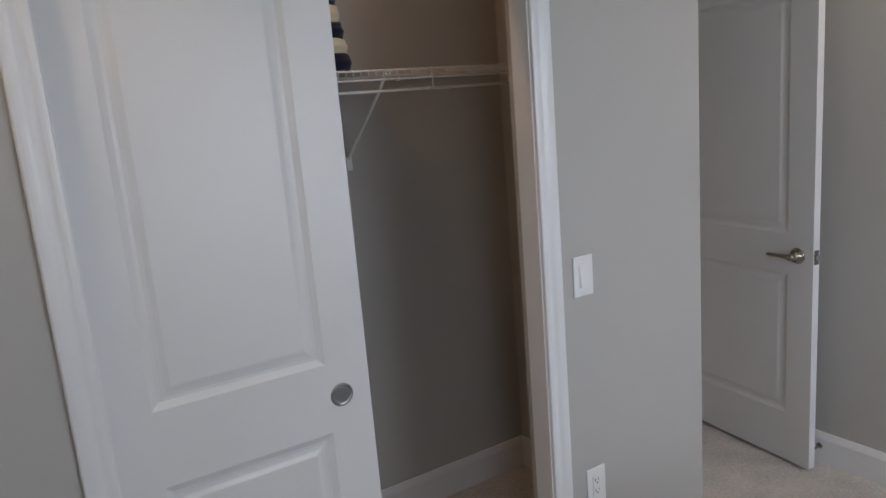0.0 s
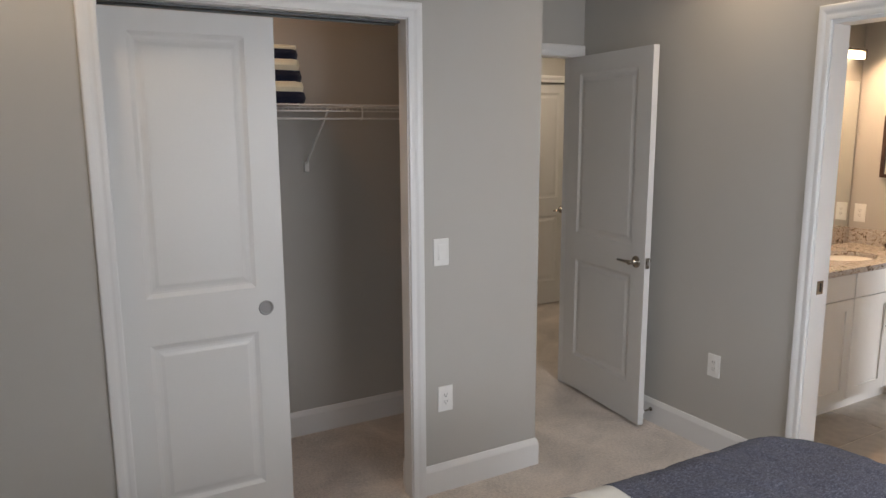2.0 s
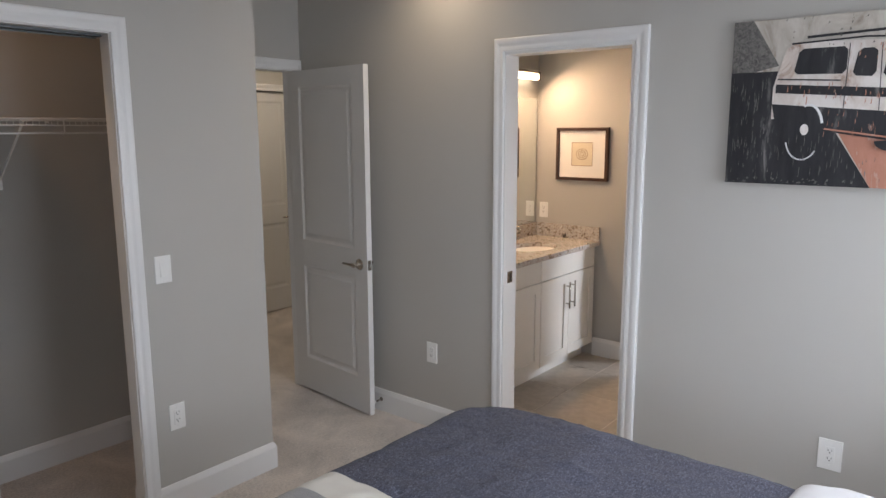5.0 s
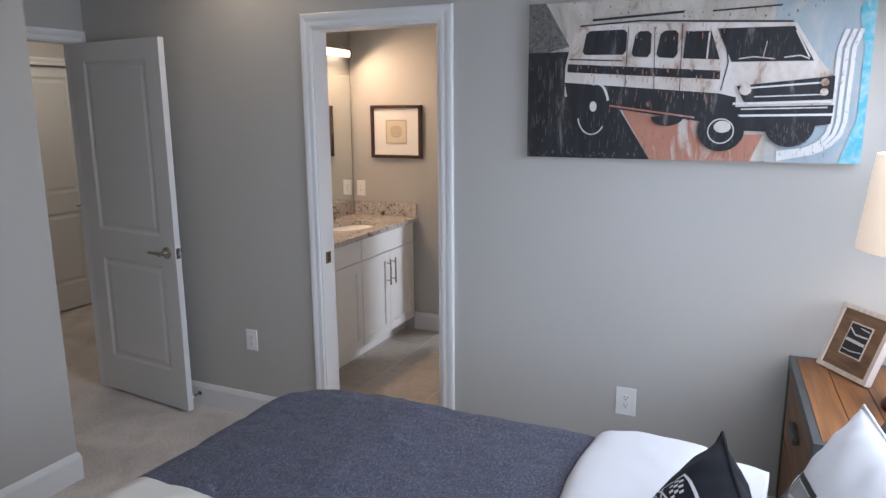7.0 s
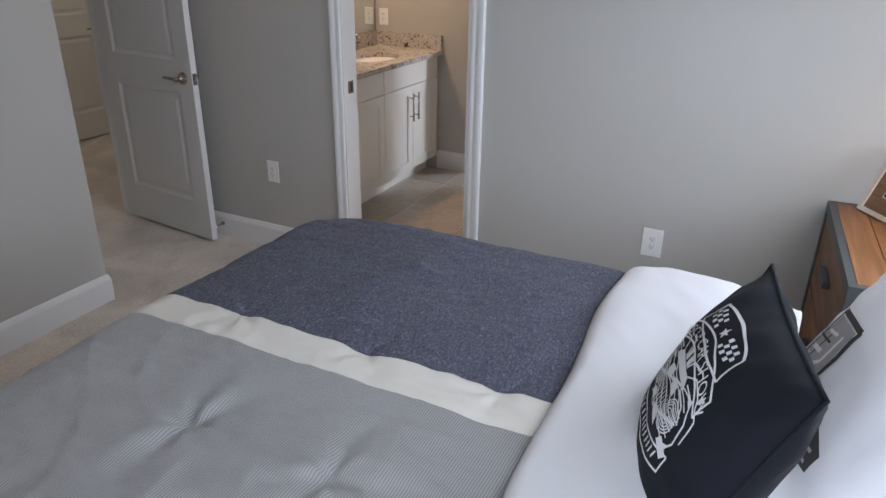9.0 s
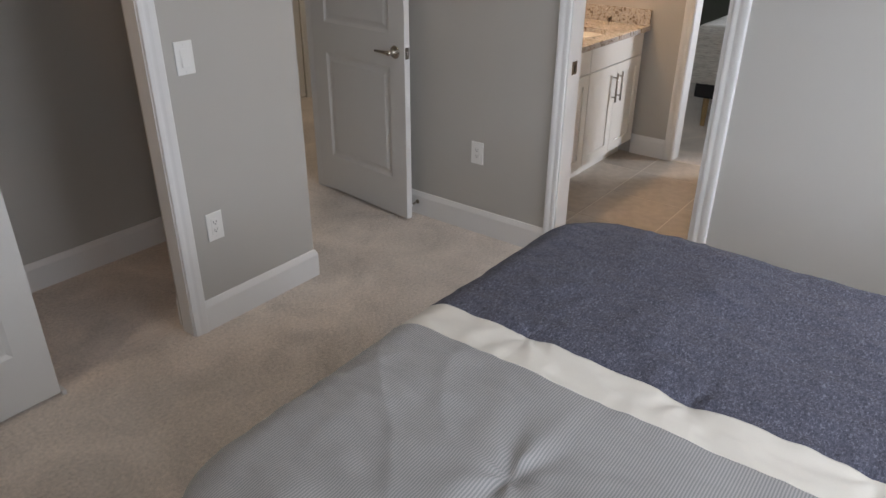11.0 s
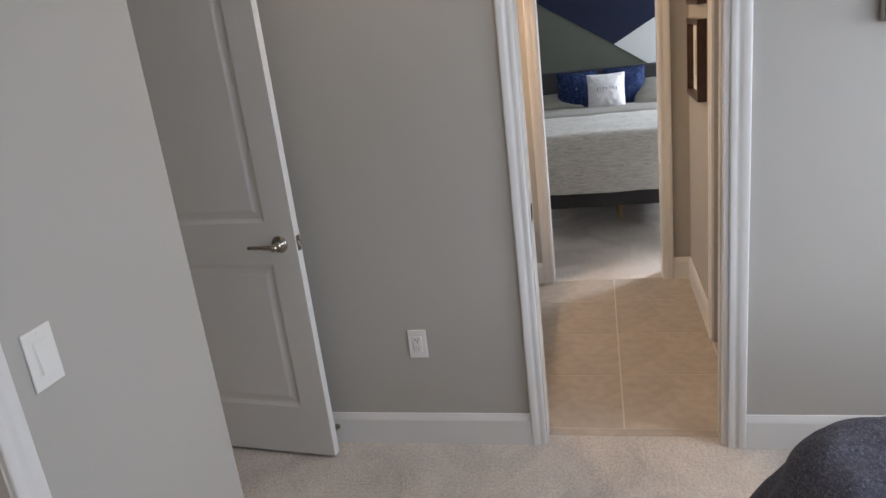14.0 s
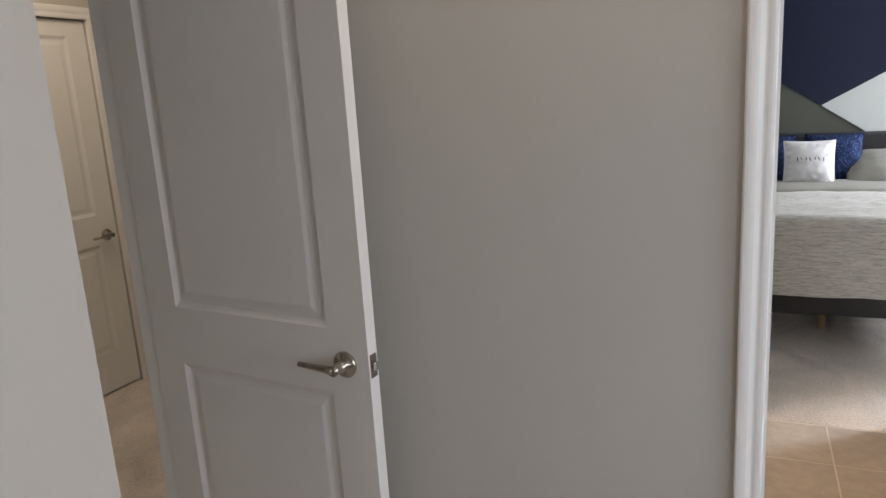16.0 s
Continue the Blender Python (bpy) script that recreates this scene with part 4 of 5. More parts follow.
for k in range(4):
    o = 0.028 * k
    ink2("printed_road_line", CV_LINE, stroke([(0.30, 0.04 + o), (0.10, 0.045 + o), (0.05 - 0.006 * k, 0.03 + o * 0.8), (0.015, 0.0 + o * 0.55)], 0.015), 0.0018)
    ink2("printed_road_line", CV_LINE, stroke([(0.30 - 0.03 * k, 0.45), (0.14 - 0.022 * k, 0.36 + 0.020 * k), (0.0, 0.335 + 0.030 * k)], 0.014), 0.0018)
# made-up slab for a navy pointed corner, such as a cushion or bag
board = thing("navy_corner_stand_in", "dark navy pointed slab with a thin gilt edge, stand-in for an unidentified object", "board")


def upright_slab(pts, x0, x1):
    """A slab between x0 and x1 with the outline pts in y and z."""
    bm = bmesh.new()
    a, b = ([bm.verts.new((x, y, z)) for y, z in pts] for x in (x0, x1))
    bm.faces.new(a)
    bm.faces.new(b[::-1])
    for k in range(len(pts)):
        bm.faces.new((a[k], a[(k + 1) % len(pts)], b[(k + 1) % len(pts)], b[k]))
    return bm


part("panel", upright_slab([(0.05, 0.0), (0.65, 0.0), (0.65, 1.06), (0.05, 0.50)], 0.366, 0.394), NAVYWALL, board)
part("gilt_edge", upright_slab([(0.651, 0.0), (0.658, 0.0), (0.658, 1.068), (0.651, 1.063)], 0.366, 0.395), PAPER, board, "thin gilt edge")


# ---- bed ----
bed = thing("bed", "queen bed with a mattress on an upholstered base", "bed")
part("base", boxes((1.10, 2.37, -1.48, 0.44, 0.06, 0.34), bevel=0.02), BEDBLACK, bed)
part("mattress", boxes((1.06, 2.40, -1.50, 0.48, 0.34, 0.72), bevel=0.05), LINEN, bed, "white-sheeted mattress", True)
for x in (1.15, 2.30):
    for y in (-1.40, 0.36):
        part("leg", boxes((x - 0.025, x + 0.025, y - 0.025, y + 0.025, 0.0, 0.06)), BEDBLACK, bed)


def hang(s, edge, r, flare):
    """Cloth laid over an edge: distance along the cloth to (out, drop)."""
    if s <= edge:
        return s, 0.0
    a = (s - edge) / r
    if a < math.pi / 2 - 0.12:
        return edge + r * math.sin(a), r * (1 - math.cos(a))
    a0 = math.pi / 2 - 0.12
    l = s - edge - r * a0
    return edge + r * math.sin(a0) + l * flare, r * (1 - math.cos(a0)) + l * 0.985


TUFTS = [(1.40, 0.155), (1.39, -0.17), (1.05, 0.345), (1.05, 0.0), (1.05, -0.32), (1.757, 0.335), (1.75, -0.01), (1.75, -0.33)]


def comforter_point(s, t):
    """s across the bed from its middle, t along it from the fold towards the foot."""
    mid, R = 1.70, 0.11
    side = 1 if s > 0 else -1
    es, et = (0.72 if s > 0 else 0.63), 0.955
    ex, ey = max(abs(s) - (es - R), 0.0), max(t - (et - R), 0.0)
    q = math.hypot(ex, ey)
    v = Vector((mid + s, -0.42 + t, 0))
    if q <= R:
        x, y, drop, nx, ny = mid + s, -0.42 + t, 0.0, 0.0, 0.0
    else:
        nx, ny = ex / q, ey / q
        out, drop = hang(q - R, 0.0, 0.10, 0.10 + 0.40 * ny * ny)
        bx, by = min(abs(s), es - R), min(t, et - R)
        x, y = mid + side * (bx + nx * (R + out)), -0.42 + by + ny * (R + out)
    z = 0.788 - drop - 0.012 * (s / 0.75) ** 2 - 0.3 * max(0.0, -0.03 - t)
    puff = 0.010 * noise.noise(v * 2.8) + 0.006 * noise.noise(v * 6.0 + Vector((3, 1, 0)))
    n1 = noise.noise(Vector((v.x * 3 + v.y * 7, v.y * 2.5 - v.x * 10, 1.5)))
    n2 = noise.noise(Vector((v.x * 16 - v.y * 6, v.y * 7 + v.x * 5, 4)))
    wr = 0.0030 * (1 - abs(n1) * 2.2) + 0.0034 * n2 + 0.0030 * noise.noise(Vector((v.x * 38, v.y * 22, 7)))
    # long sharp creases across the bed, and gathers where the band is sewn
    bend = 0.25 * noise.noise(v * 1.7 + Vector((9, 2, 0)))
    fade = 0.5 + 0.9 * noise.noise(v * 2.3 + Vector((1, 8, 3)))
    crease = (1 - abs(noise.noise(Vector((v.x * 2.0 + 4, (v.y + bend * 0.5 - v.x * 0.25) * 7.5, 2.0))))) ** 7
    fine = (1 - abs(noise.noise(Vector((v.x * 4.0, (v.y - bend * 0.4 + v.x * 0.3) * 15.0, 6.0))))) ** 6
    wr += max(0.0, fade) * ((0.0062 if s < 0 else 0.0036) * crease + (0.0026 if s < 0 else 0.0018) * fine)
    seam = math.exp(-((s - 0.052) / 0.022) ** 2) + 0.5 * math.exp(-((s + 0.05) / 0.016) ** 2)
    wr += seam * max(0.0, noise.noise(Vector((3.0, v.y * 4.5, 1.0)))) * 0.010 * noise.noise(Vector((s * 8, v.y * 55, 2.0)))
    pinch = 0.0
    for i, (tx, ty) in enumerate(TUFTS):
        dq = math.hypot(v.x - tx, v.y - ty)
        if dq > 0.5:
            continue
        small = 0.45 if tx > 1.6 else 1.0
        a = math.atan2(v.y - ty, v.x - tx)
        ray = math.cos(3 * a + i * 1.7 + 0.8 * math.sin(2 * a + i)) + 0.6 * math.cos(7 * a + i)
        pinch += small * (-0.017 * math.exp(-(dq / 0.030) ** 2) + 0.0060 * ray * math.exp(-(dq / 0.15) ** 2) * min(1, dq / 0.03))
    puff *= 1 - 0.7 * math.exp(-(s / 0.14) ** 2)
    z += (puff + wr) * (1 - 0.6 * min(1, drop * 4)) + pinch
    if drop > 0.08:
        w = min(1, (drop - 0.08) / 0.22)
        u = v.x * ny + v.y * nx
        amp = w * (0.034 * noise.noise(Vector((u * 5.0, 2.0 + 3 * nx, 0.3))) + 0.016 * noise.noise(Vector((u * 13.0, 5.0, drop * 2))))
        # the corner of the cloth stands out as an ear, with a crease beside it
        ear = (s > 0) * w * (0.045 * (2 * nx * ny) ** 4 - 0.035 * math.exp(-((math.atan2(ny, nx) - 1.25) / 0.14) ** 2) * (nx > 0.01))
        x += side * nx * (amp + ear)
        y += ny * (amp + ear)
        z += 0.03 * w * noise.noise(Vector((u * 4.0, 7.0, 1.0)))
    return Vector((x, y, z))


def comforter():
    bm = bmesh.new()
    uvl = bm.loops.layers.uv.new("cloth")
    ns, ntt = 270, 230
    S0, S1, T0, T1 = -1.00, 1.07, -0.12, 1.32
    band0, band1 = 1.647 - 1.70, 1.754 - 1.70
    svals = sorted(set([S0 + (S1 - S0) * i / ns for i in range(ns + 1)] + [band0, band1]))
    grid = [[bm.verts.new(comforter_point(s, T0 + (T1 - T0) * j / ntt)) for j in range(ntt + 1)] for s in svals]
    for i in range(len(svals) - 1):
        sm = (svals[i] + svals[i + 1]) / 2
        mi = 0 if sm < band0 else 1 if sm < band1 else 2
        for j in range(ntt):
            f = bm.faces.new((grid[i][j], grid[i + 1][j], grid[i + 1][j + 1], grid[i][j + 1]))
            f.material_index = mi
            for l, (a, b) in zip(f.loops, ((i, j), (i + 1, j), (i + 1, j + 1), (i, j + 1))):
                l[uvl].uv = (svals[a], T0 + (T1 - T0) * b / ntt)
    return bm


cf = thing("comforter", "grey pinstripe and navy comforter with a cream band on the bed", "comforter")
full = comforter()
for mi, (nm, m_, lab) in enumerate((("striped_panel", STRIPE, "fine grey and white pinstriped cotton"), ("cream_band", BAND, "cream cotton band"), ("chambray_panel", CHAMBRAY, "heathered navy chambray cotton"))):
    b2 = full.copy()
    bmesh.ops.delete(b2, geom=[f for f in b2.faces if f.material_index != mi], context="FACES")
    for f in b2.faces:
        f.material_index = 0
    ob = part(nm, b2, m_, cf, lab, True)
    so = ob.modifiers.new("thick", "SOLIDIFY")
    so.thickness, so.offset = 0.012, -1
full.free()


def sheet_fold():
    """The white top sheet turned back over the comforter."""
    bm = bmesh.new()
    n1, n2 = 120, 40
    grid = []
    for i in range(n1 + 1):
        s = -1.0 + 2.0 * i / n1
        row = []
        for j in range(n2 + 1):
            w = j / n2
            px, dx = hang(abs(s), 0.70 if s > 0 else 0.625, 0.10, 0.06)
            side = 1 if s > 0 else -1
            y = -0.415 - 0.055 * max(0.0, 0.4 - s) - 0.012 * noise.noise(Vector((s * 3, 0, 0))) - 0.45 * w
            arch = 0.030 * math.sin(math.pi * min(1, w * 1.25)) ** 0.6 - 0.05 * max(0, w - 0.65)
            if w < 0.06:
                arch -= 0.022 * (1 - w / 0.06) ** 2
            z = 0.816 + arch - dx - 0.03 * (s / 0.75) ** 2
            z += 0.007 * noise.noise(Vector((s * 3.5, w * 4, 2))) + 0.003 * noise.noise(Vector((s * 14 + w * 8, w * 5, 5)))
            row.append(bm.verts.new((1.70 + side * (px + 0.018), y, z)))
        grid.append(row)
    for i in range(n1):
        for j in range(n2):
            bm.faces.new((grid[i][j], grid[i + 1][j], grid[i + 1][j + 1], grid[i][j + 1]))
    return bm


fold = part("bed_sheet", sheet_fold(), LINEN, smooth=True)
tagged(fold, "white cotton top sheet folded back over the comforter", "bed sheet")
so = fold.modifiers.new("thick", "SOLIDIFY")
so.thickness, so.offset = 0.01, -1


def cushion_point(u, v, w, h, t, side, seed):
    pinch = 0.055
    x = u * w / 2 * (1 - pinch * (1 - v * v) * abs(u))
    z = v * h / 2 * (1 - pinch * (1 - u * u) * abs(v))
    th = t / 2 * max(0.0, (1 - abs(u) ** 2.6)) ** 0.62 * max(0.0, (1 - abs(v) ** 2.6)) ** 0.62
    edge = max(abs(u), abs(v)) ** 6
    wr = 0.010 * edge * (1 - edge) * 4 * noise.noise(Vector((u * 5 + seed, v * 5, seed))) + 0.004 * noise.noise(Vector((u * 4, v * 4 + seed, seed)))
    return Vector((x, side * (th + (wr if th > 0.002 else 0)), z))


def cushion(name, w, h, t, mat_, m, label, seed, category="cushion", piping=None):
    c = thing(name, label, category, m)
    bm = bmesh.new()
    n = 36
    for side in (1, -1):
        g = [[bm.verts.new(cushion_point(-1 + 2 * i / n, -1 + 2 * j / n, w, h, t, side, seed)) for j in range(n + 1)] for i in range(n + 1)]
        for i in range(n):
            for j in range(n):
                bm.faces.new((g[i][j], g[i + 1][j], g[i + 1][j + 1], g[i][j + 1]))
    bmesh.ops.remove_doubles(bm, verts=bm.verts, dist=0.0008)
    part("cover", bm, mat_, c, smooth=True)
    pts = []
    for a, b, k in ((-1, -1, 0), (1, -1, 1), (1, 1, 2), (-1, 1, 3)):
        nxt = ((1, -1), (1, 1), (-1, 1), (-1, -1))[k]
        for q in range(12):
            f = q / 12
            pts.append(cushion_point(a + (nxt[0] - a) * f, b + (nxt[1] - b) * f, w, h, t, 1, seed))
    pts.append(pts[0])
    part("seam", tube(bmesh.new(), pts, 0.0035, 6, False), piping or mat_, c, smooth=True)
    return c


def raised(polys, k=0.96, dv=0.18):
    """The badge, drawn round the middle, moved up towards the cushion's top edge."""
    return [[(u * k, v * k + dv) for u, v in poly] for poly in polys]


def print_on(c, name, mat_, polys, w, h, t, seed, label="", lift=0.0015):
    """Shapes printed on a cushion's front: polygons in units of its half width and half height."""
    bm = bmesh.new()
    for poly in polys:
        bm.faces.new([bm.verts.new((u, v, 0)) for u, v in poly])
    bmesh.ops.triangulate(bm, faces=bm.faces)
    for _ in range(3):
        es = [e for e in bm.edges if e.calc_length() > 0.09]
        if es:
            bmesh.ops.subdivide_edges(bm, edges=es, cuts=1)
            bmesh.ops.triangulate(bm, faces=bm.faces)
    for v in bm.verts:
        p = cushion_point(v.co.x, v.co.y, w, h, t, 1, seed)
        p.y += lift
        v.co = p
    return part(name, bm, mat_, c, label)


def letters(c, body, u, v, size, mat_, w, h, t, seed, arc=0.0):
    """Words printed on a cushion's front; local x is mirrored, for the front faces +y."""
    cu = bpy.data.curves.new("letters", "FONT")
    cu.body, cu.size, cu.align_x, cu.align_y, cu.resolution_u = body, size, "CENTER", "CENTER", 3
    tmp = bpy.data.objects.new("letters", cu)
    scene.collection.objects.link(tmp)
    bpy.context.view_layer.update()
    me = bpy.data.meshes.new_from_object(tmp.evaluated_get(bpy.context.evaluated_depsgraph_get()))
    scene.collection.objects.unlink(tmp)
    bpy.data.objects.remove(tmp)
    for q in me.vertices:
        uu, vv = u - q.co.x, v + q.co.y - arc * (q.co.x ** 2)
        p = cushion_point(uu, vv, w, h, t, 1, seed)
        p.y += 0.003
        q.co = p
    me.materials.append(mat_)
    ob = new("lettering", me)
    ob.parent = c
    ob["label"] = "white printed lettering"
    return ob


def ring(pts, w):
    return stroke(pts + [pts[0]], w)


def seat_pose(x, y, z, yaw, tilt):
    return Matrix.Translation((x, y, z)) @ Matrix.Rotation(radians(yaw), 4, "Z") @ Matrix.Rotation(radians(tilt), 4, "X")


# black cushion with a printed badge, its front faces the foot of the bed
W, T, SD = 0.405, 0.185, 2.0
black = cushion("throw_cushion", W, W, T, BLACKCLOTH, seat_pose(1.676, -0.728, 0.920, 12, 23), "black square throw cushion printed with a white badge", SD)
arc_top = [(-0.62 + 1.24 * k / 16, 0.44 - 0.55 * (-0.62 + 1.24 * k / 16) ** 2) for k in range(17)]
arc_low = [(x, y - 0.20) for x, y in arc_top]
banner = arc_top + arc_low[::-1]
print_on(black, "badge_banner", PRINTWHITE, raised(ring(banner, 0.020)), W, W, T, SD, "white badge outline")
letters(black, "MUSCLE CAR SHOW", 0.0, 0.492, 0.14, PRINTWHITE, W, W, T, SD, 0.55)
crest = [(-0.45 + 0.9 * k / 12, 0.66 - 0.35 * (-0.45 + 0.9 * k / 12) ** 2) for k in range(13)]
shapes = ring([(-0.5, 0.34), *crest, (0.5, 0.34)], 0.022)
for k in range(6):
    for q in range(3):
        if (k + q) % 2 == 0:
            for sgn in (-1, 1):
                u0 = sgn * (0.16 + 0.045 * k)
                shapes.append([(u0, 0.45 + 0.045 * q), (u0 + 0.04, 0.45 + 0.045 * q), (u0 + 0.04, 0.49 + 0.045 * q), (u0, 0.49 + 0.045 * q)])
star = [((0.06 if k % 2 == 0 else 0.026) * math.sin(math.pi * k / 5), 0.53 + (0.06 if k % 2 == 0 else 0.026) * math.cos(math.pi * k / 5)) for k in range(10)]
shapes += [[(0, 0.53), star[k], star[(k + 1) % 10]] for k in range(10)]
for du in (-0.56, 0.56):
    shapes += [[(du, 0.17), (du + star[k][0] * 0.8, 0.17 + (star[k][1] - 0.53) * 0.8), (du + star[(k + 1) % 10][0] * 0.8, 0.17 + (star[(k + 1) % 10][1] - 0.53) * 0.8)] for k in range(10)]
print_on(black, "badge_crest", PRINTWHITE, raised(shapes), W, W, T, SD, "white chequered crest with stars")
carl = []
for v in [0.03 - 0.042 * k for k in range(10)]:
    wv = 0.52 - 0.25 * (v + 0.15) ** 2
    carl += stroke([(-wv + 2 * wv * k / 10, v + 0.04 * math.sin(k * 0.9 + v * 20)) for k in range(11)], 0.013)
for u in (-0.36, 0.36):
    for r in (0.145, 0.12, 0.095, 0.065, 0.035):
        carl += ring([(u + r * math.cos(a), -0.2 + r * math.sin(a)) for a in [2 * math.pi * k / 16 for k in range(16)]], 0.012)
carl += [[(-0.3, 0.03), (0.3, 0.03), (0.22, 0.12), (-0.22, 0.12)]]
low = [(-0.66 + 1.32 * k / 12, -0.50 + 0.30 * (-0.66 + 1.32 * k / 12) ** 2) for k in range(13)]
carl += ring(low + [(x, y - 0.16) for x, y in low[::-1]], 0.018)
for k in range(14):
    u = -0.52 + 1.04 * k / 13
    carl += stroke([(u, -0.53 + 0.30 * u * u), (u + 0.02, -0.61 + 0.30 * u * u)], 0.022)
for sgn in (-1, 1):
    carl += [[(sgn * 0.06, -0.36), (sgn * 0.26, -0.40), (sgn * 0.24, -0.33), (sgn * 0.06, -0.29)], [(sgn * 0.05, -0.10), (sgn * 0.20, -0.12), (sgn * 0.18, -0.02), (sgn * 0.05, 0.0)]]
    carl += [[(sgn * 0.44, 0.05), (sgn * 0.54, 0.02), (sgn * 0.50, 0.10)], [(sgn * 0.50, -0.36), (sgn * 0.60, -0.30), (sgn * 0.56, -0.42)]]
    carl += stroke([(sgn * 0.30, 0.10), (sgn * 0.50, 0.07), (sgn * 0.60, -0.08), (sgn * 0.62, -0.26), (sgn * 0.54, -0.40)], 0.018)
    carl += stroke([(sgn * 0.24, 0.0), (sgn * 0.44, -0.03), (sgn * 0.54, -0.14)], 0.02)
for k in range(9):
    u = -0.20 + 0.05 * k
    carl += stroke([(u, -0.36), (u * 0.9, -0.16)], 0.012)
for sgn in (-1, 1):
    carl += stroke([(sgn * 0.22, 0.12), (sgn * 0.34, 0.20), (sgn * 0.52, 0.14), (sgn * 0.66, 0.02), (sgn * 0.68, -0.2)], 0.014)
    carl += stroke([(sgn * 0.10, 0.13), (sgn * 0.16, 0.24), (sgn * 0.30, 0.26)], 0.02)
    carl += [[(sgn * 0.02, 0.13), (sgn * 0.09, 0.13), (sgn * 0.11, 0.22), (sgn * 0.02, 0.23)], [(sgn * 0.42, -0.40), (sgn * 0.60, -0.45), (sgn * 0.64, -0.38), (sgn * 0.46, -0.33)]]
print_on(black, "badge_car", PRINTWHITE, raised(carl), W, W, T, SD, "white line drawing of a car front")

# white cushion with a photo-like print
W2, T2, SD2 = 0.46, 0.16, 7.0
white = cushion("throw_cushion", W2, W2, T2, LINEN, seat_pose(1.87, -0.955, 0.905, 12, 27), "white square throw cushion printed with dark sketches", SD2)
print_on(white, "printed_panel", PRINTGREY, [[(0.10, -0.30), (0.56, -0.34), (0.54, 0.30), (0.12, 0.34)]], W2, W2, T2, SD2)
print_on(white, "printed_border", PRINTDARK, ring([(0.06, -0.34), (0.60, -0.38), (0.58, 0.34), (0.08, 0.38)], 0.05) + stroke([(0.26, -0.14), (0.70, -0.18)], 0.022) + stroke([(0.30, 0.12), (0.64, 0.06)], 0.022) + stroke([(0.40, -0.30), (0.38, 0.20)], 0.02) + stroke([(0.56, -0.32), (0.54, 0.18)], 0.016), W2, W2, T2, SD2, lift=0.0022)
print_on(white, "printed_highlights", PRINTWHITE, stroke([(0.20, 0.24), (0.20, -0.02), (0.28, -0.10)], 0.035) + stroke([(0.30, 0.20), (0.48, 0.16)], 0.03) + stroke([(0.30, 0.02), (0.50, -0.02)], 0.04) + stroke([(0.46, -0.08), (0.46, -0.26)], 0.03) + stroke([(0.22, -0.20), (0.38, -0.24)], 0.025), W2, W2, T2, SD2, lift=0.0026)
print_on(white, "printed_teal_patch", PRINTTEAL, [[(0.76, -0.40), (0.88, -0.42), (0.87, 0.10), (0.76, 0.14)], [(0.50, -0.58), (0.74, -0.60), (0.73, -0.42), (0.50, -0.40)]], W2, W2, T2, SD2, lift=0.0018)
print_on(white, "printed_car", PRINTDARK, [[(-0.55, -0.55), (-0.05, -0.62), (0.10, -0.50), (0.02, -0.30), (-0.35, -0.22), (-0.58, -0.36)]], W2, W2, T2, SD2)
print_on(white, "printed_car_lines", PRINTGREY, stroke([(-0.5, -0.5), (0.02, -0.55)], 0.03) + stroke([(-0.5, -0.40), (0.05, -0.46)], 0.03) + stroke([(-0.4, -0.3), (0.0, -0.36)], 0.03), W2, W2, T2, SD2, lift=0.0028)

cushion("throw_cushion", 0.42, 0.42, 0.14, CHAMBRAY, seat_pose(2.17, -1.10, 0.91, 4, 24), "heathered navy square throw cushion leaning on the pillows", 11.0)
cushion("bed_pillow", 0.66, 0.46, 0.19, BAND, seat_pose(2.06, -1.20, 0.895, 2, 32), "cream pillow in a plain cotton sham", 15.0, "pillow")
cushion("bed_pillow", 0.66, 0.46, 0.19, LINEN, seat_pose(1.36, -1.20, 0.895, -2, 32), "white pillow in a plain cotton sham", 19.0, "pillow")

# ---- nightstand ----
ns = thing("nightstand", "industrial nightstand of oiled acacia boards in a gunmetal frame", "nightstand", Matrix.Translation((3.464, -0.935, 0.0)) @ Matrix.Rotation(radians(3.5), 4, "Z") @ Matrix.Translation((-0.765, -0.53, 0.0)))
NW, ND, NH = 0.765, 0.53, 0.75
for y0, y1 in ((0.018, 0.106), (0.108, 0.206), (0.208, 0.312), (0.314, 0.412), (0.414, ND - 0.024)):
    part("top_board", boxes((0.024, NW - 0.024, y0, y1, NH - 0.022, NH + 0.001), bevel=0.0015), ACACIAFRONT, ns)
fr = bmesh.new()
box(fr, 0, NW, ND - 0.023, ND, NH - 0.035, NH)
box(fr, 0, NW, 0, 0.017, NH - 0.035, NH)
box(fr, 0, 0.023, 0.017, ND - 0.023, NH - 0.035, NH)
box(fr, NW - 0.023, NW, 0.017, ND - 0.023, NH - 0.035, NH)
part("top_frame", fr, GUNMETAL, ns, "gunmetal angle frame")
for x in (0, NW - 0.03):
    for y in (0, ND - 0.03):
        part("leg", boxes((x, x + 0.03, y, y + 0.03, 0, NH - 0.035), bevel=0.002), GUNMETAL, ns)
part("side_panel", boxes((0.004, 0.018, 0.03, ND - 0.03, 0.14, NH - 0.036)), ACACIAFRONT, ns)
part("side_panel", boxes((NW - 0.018, NW - 0.004, 0.03, ND - 0.03, 0.14, NH - 0.036)), ACACIAFRONT, ns)
part("back_panel", boxes((0.03, NW - 0.03, 0.004, 0.016, 0.14, NH - 0.036)), ACACIAFRONT, ns)
part("bottom_rail", boxes((0.03, NW - 0.03, ND - 0.026, ND - 0.004, 0.12, 0.15)), GUNMETAL, ns)
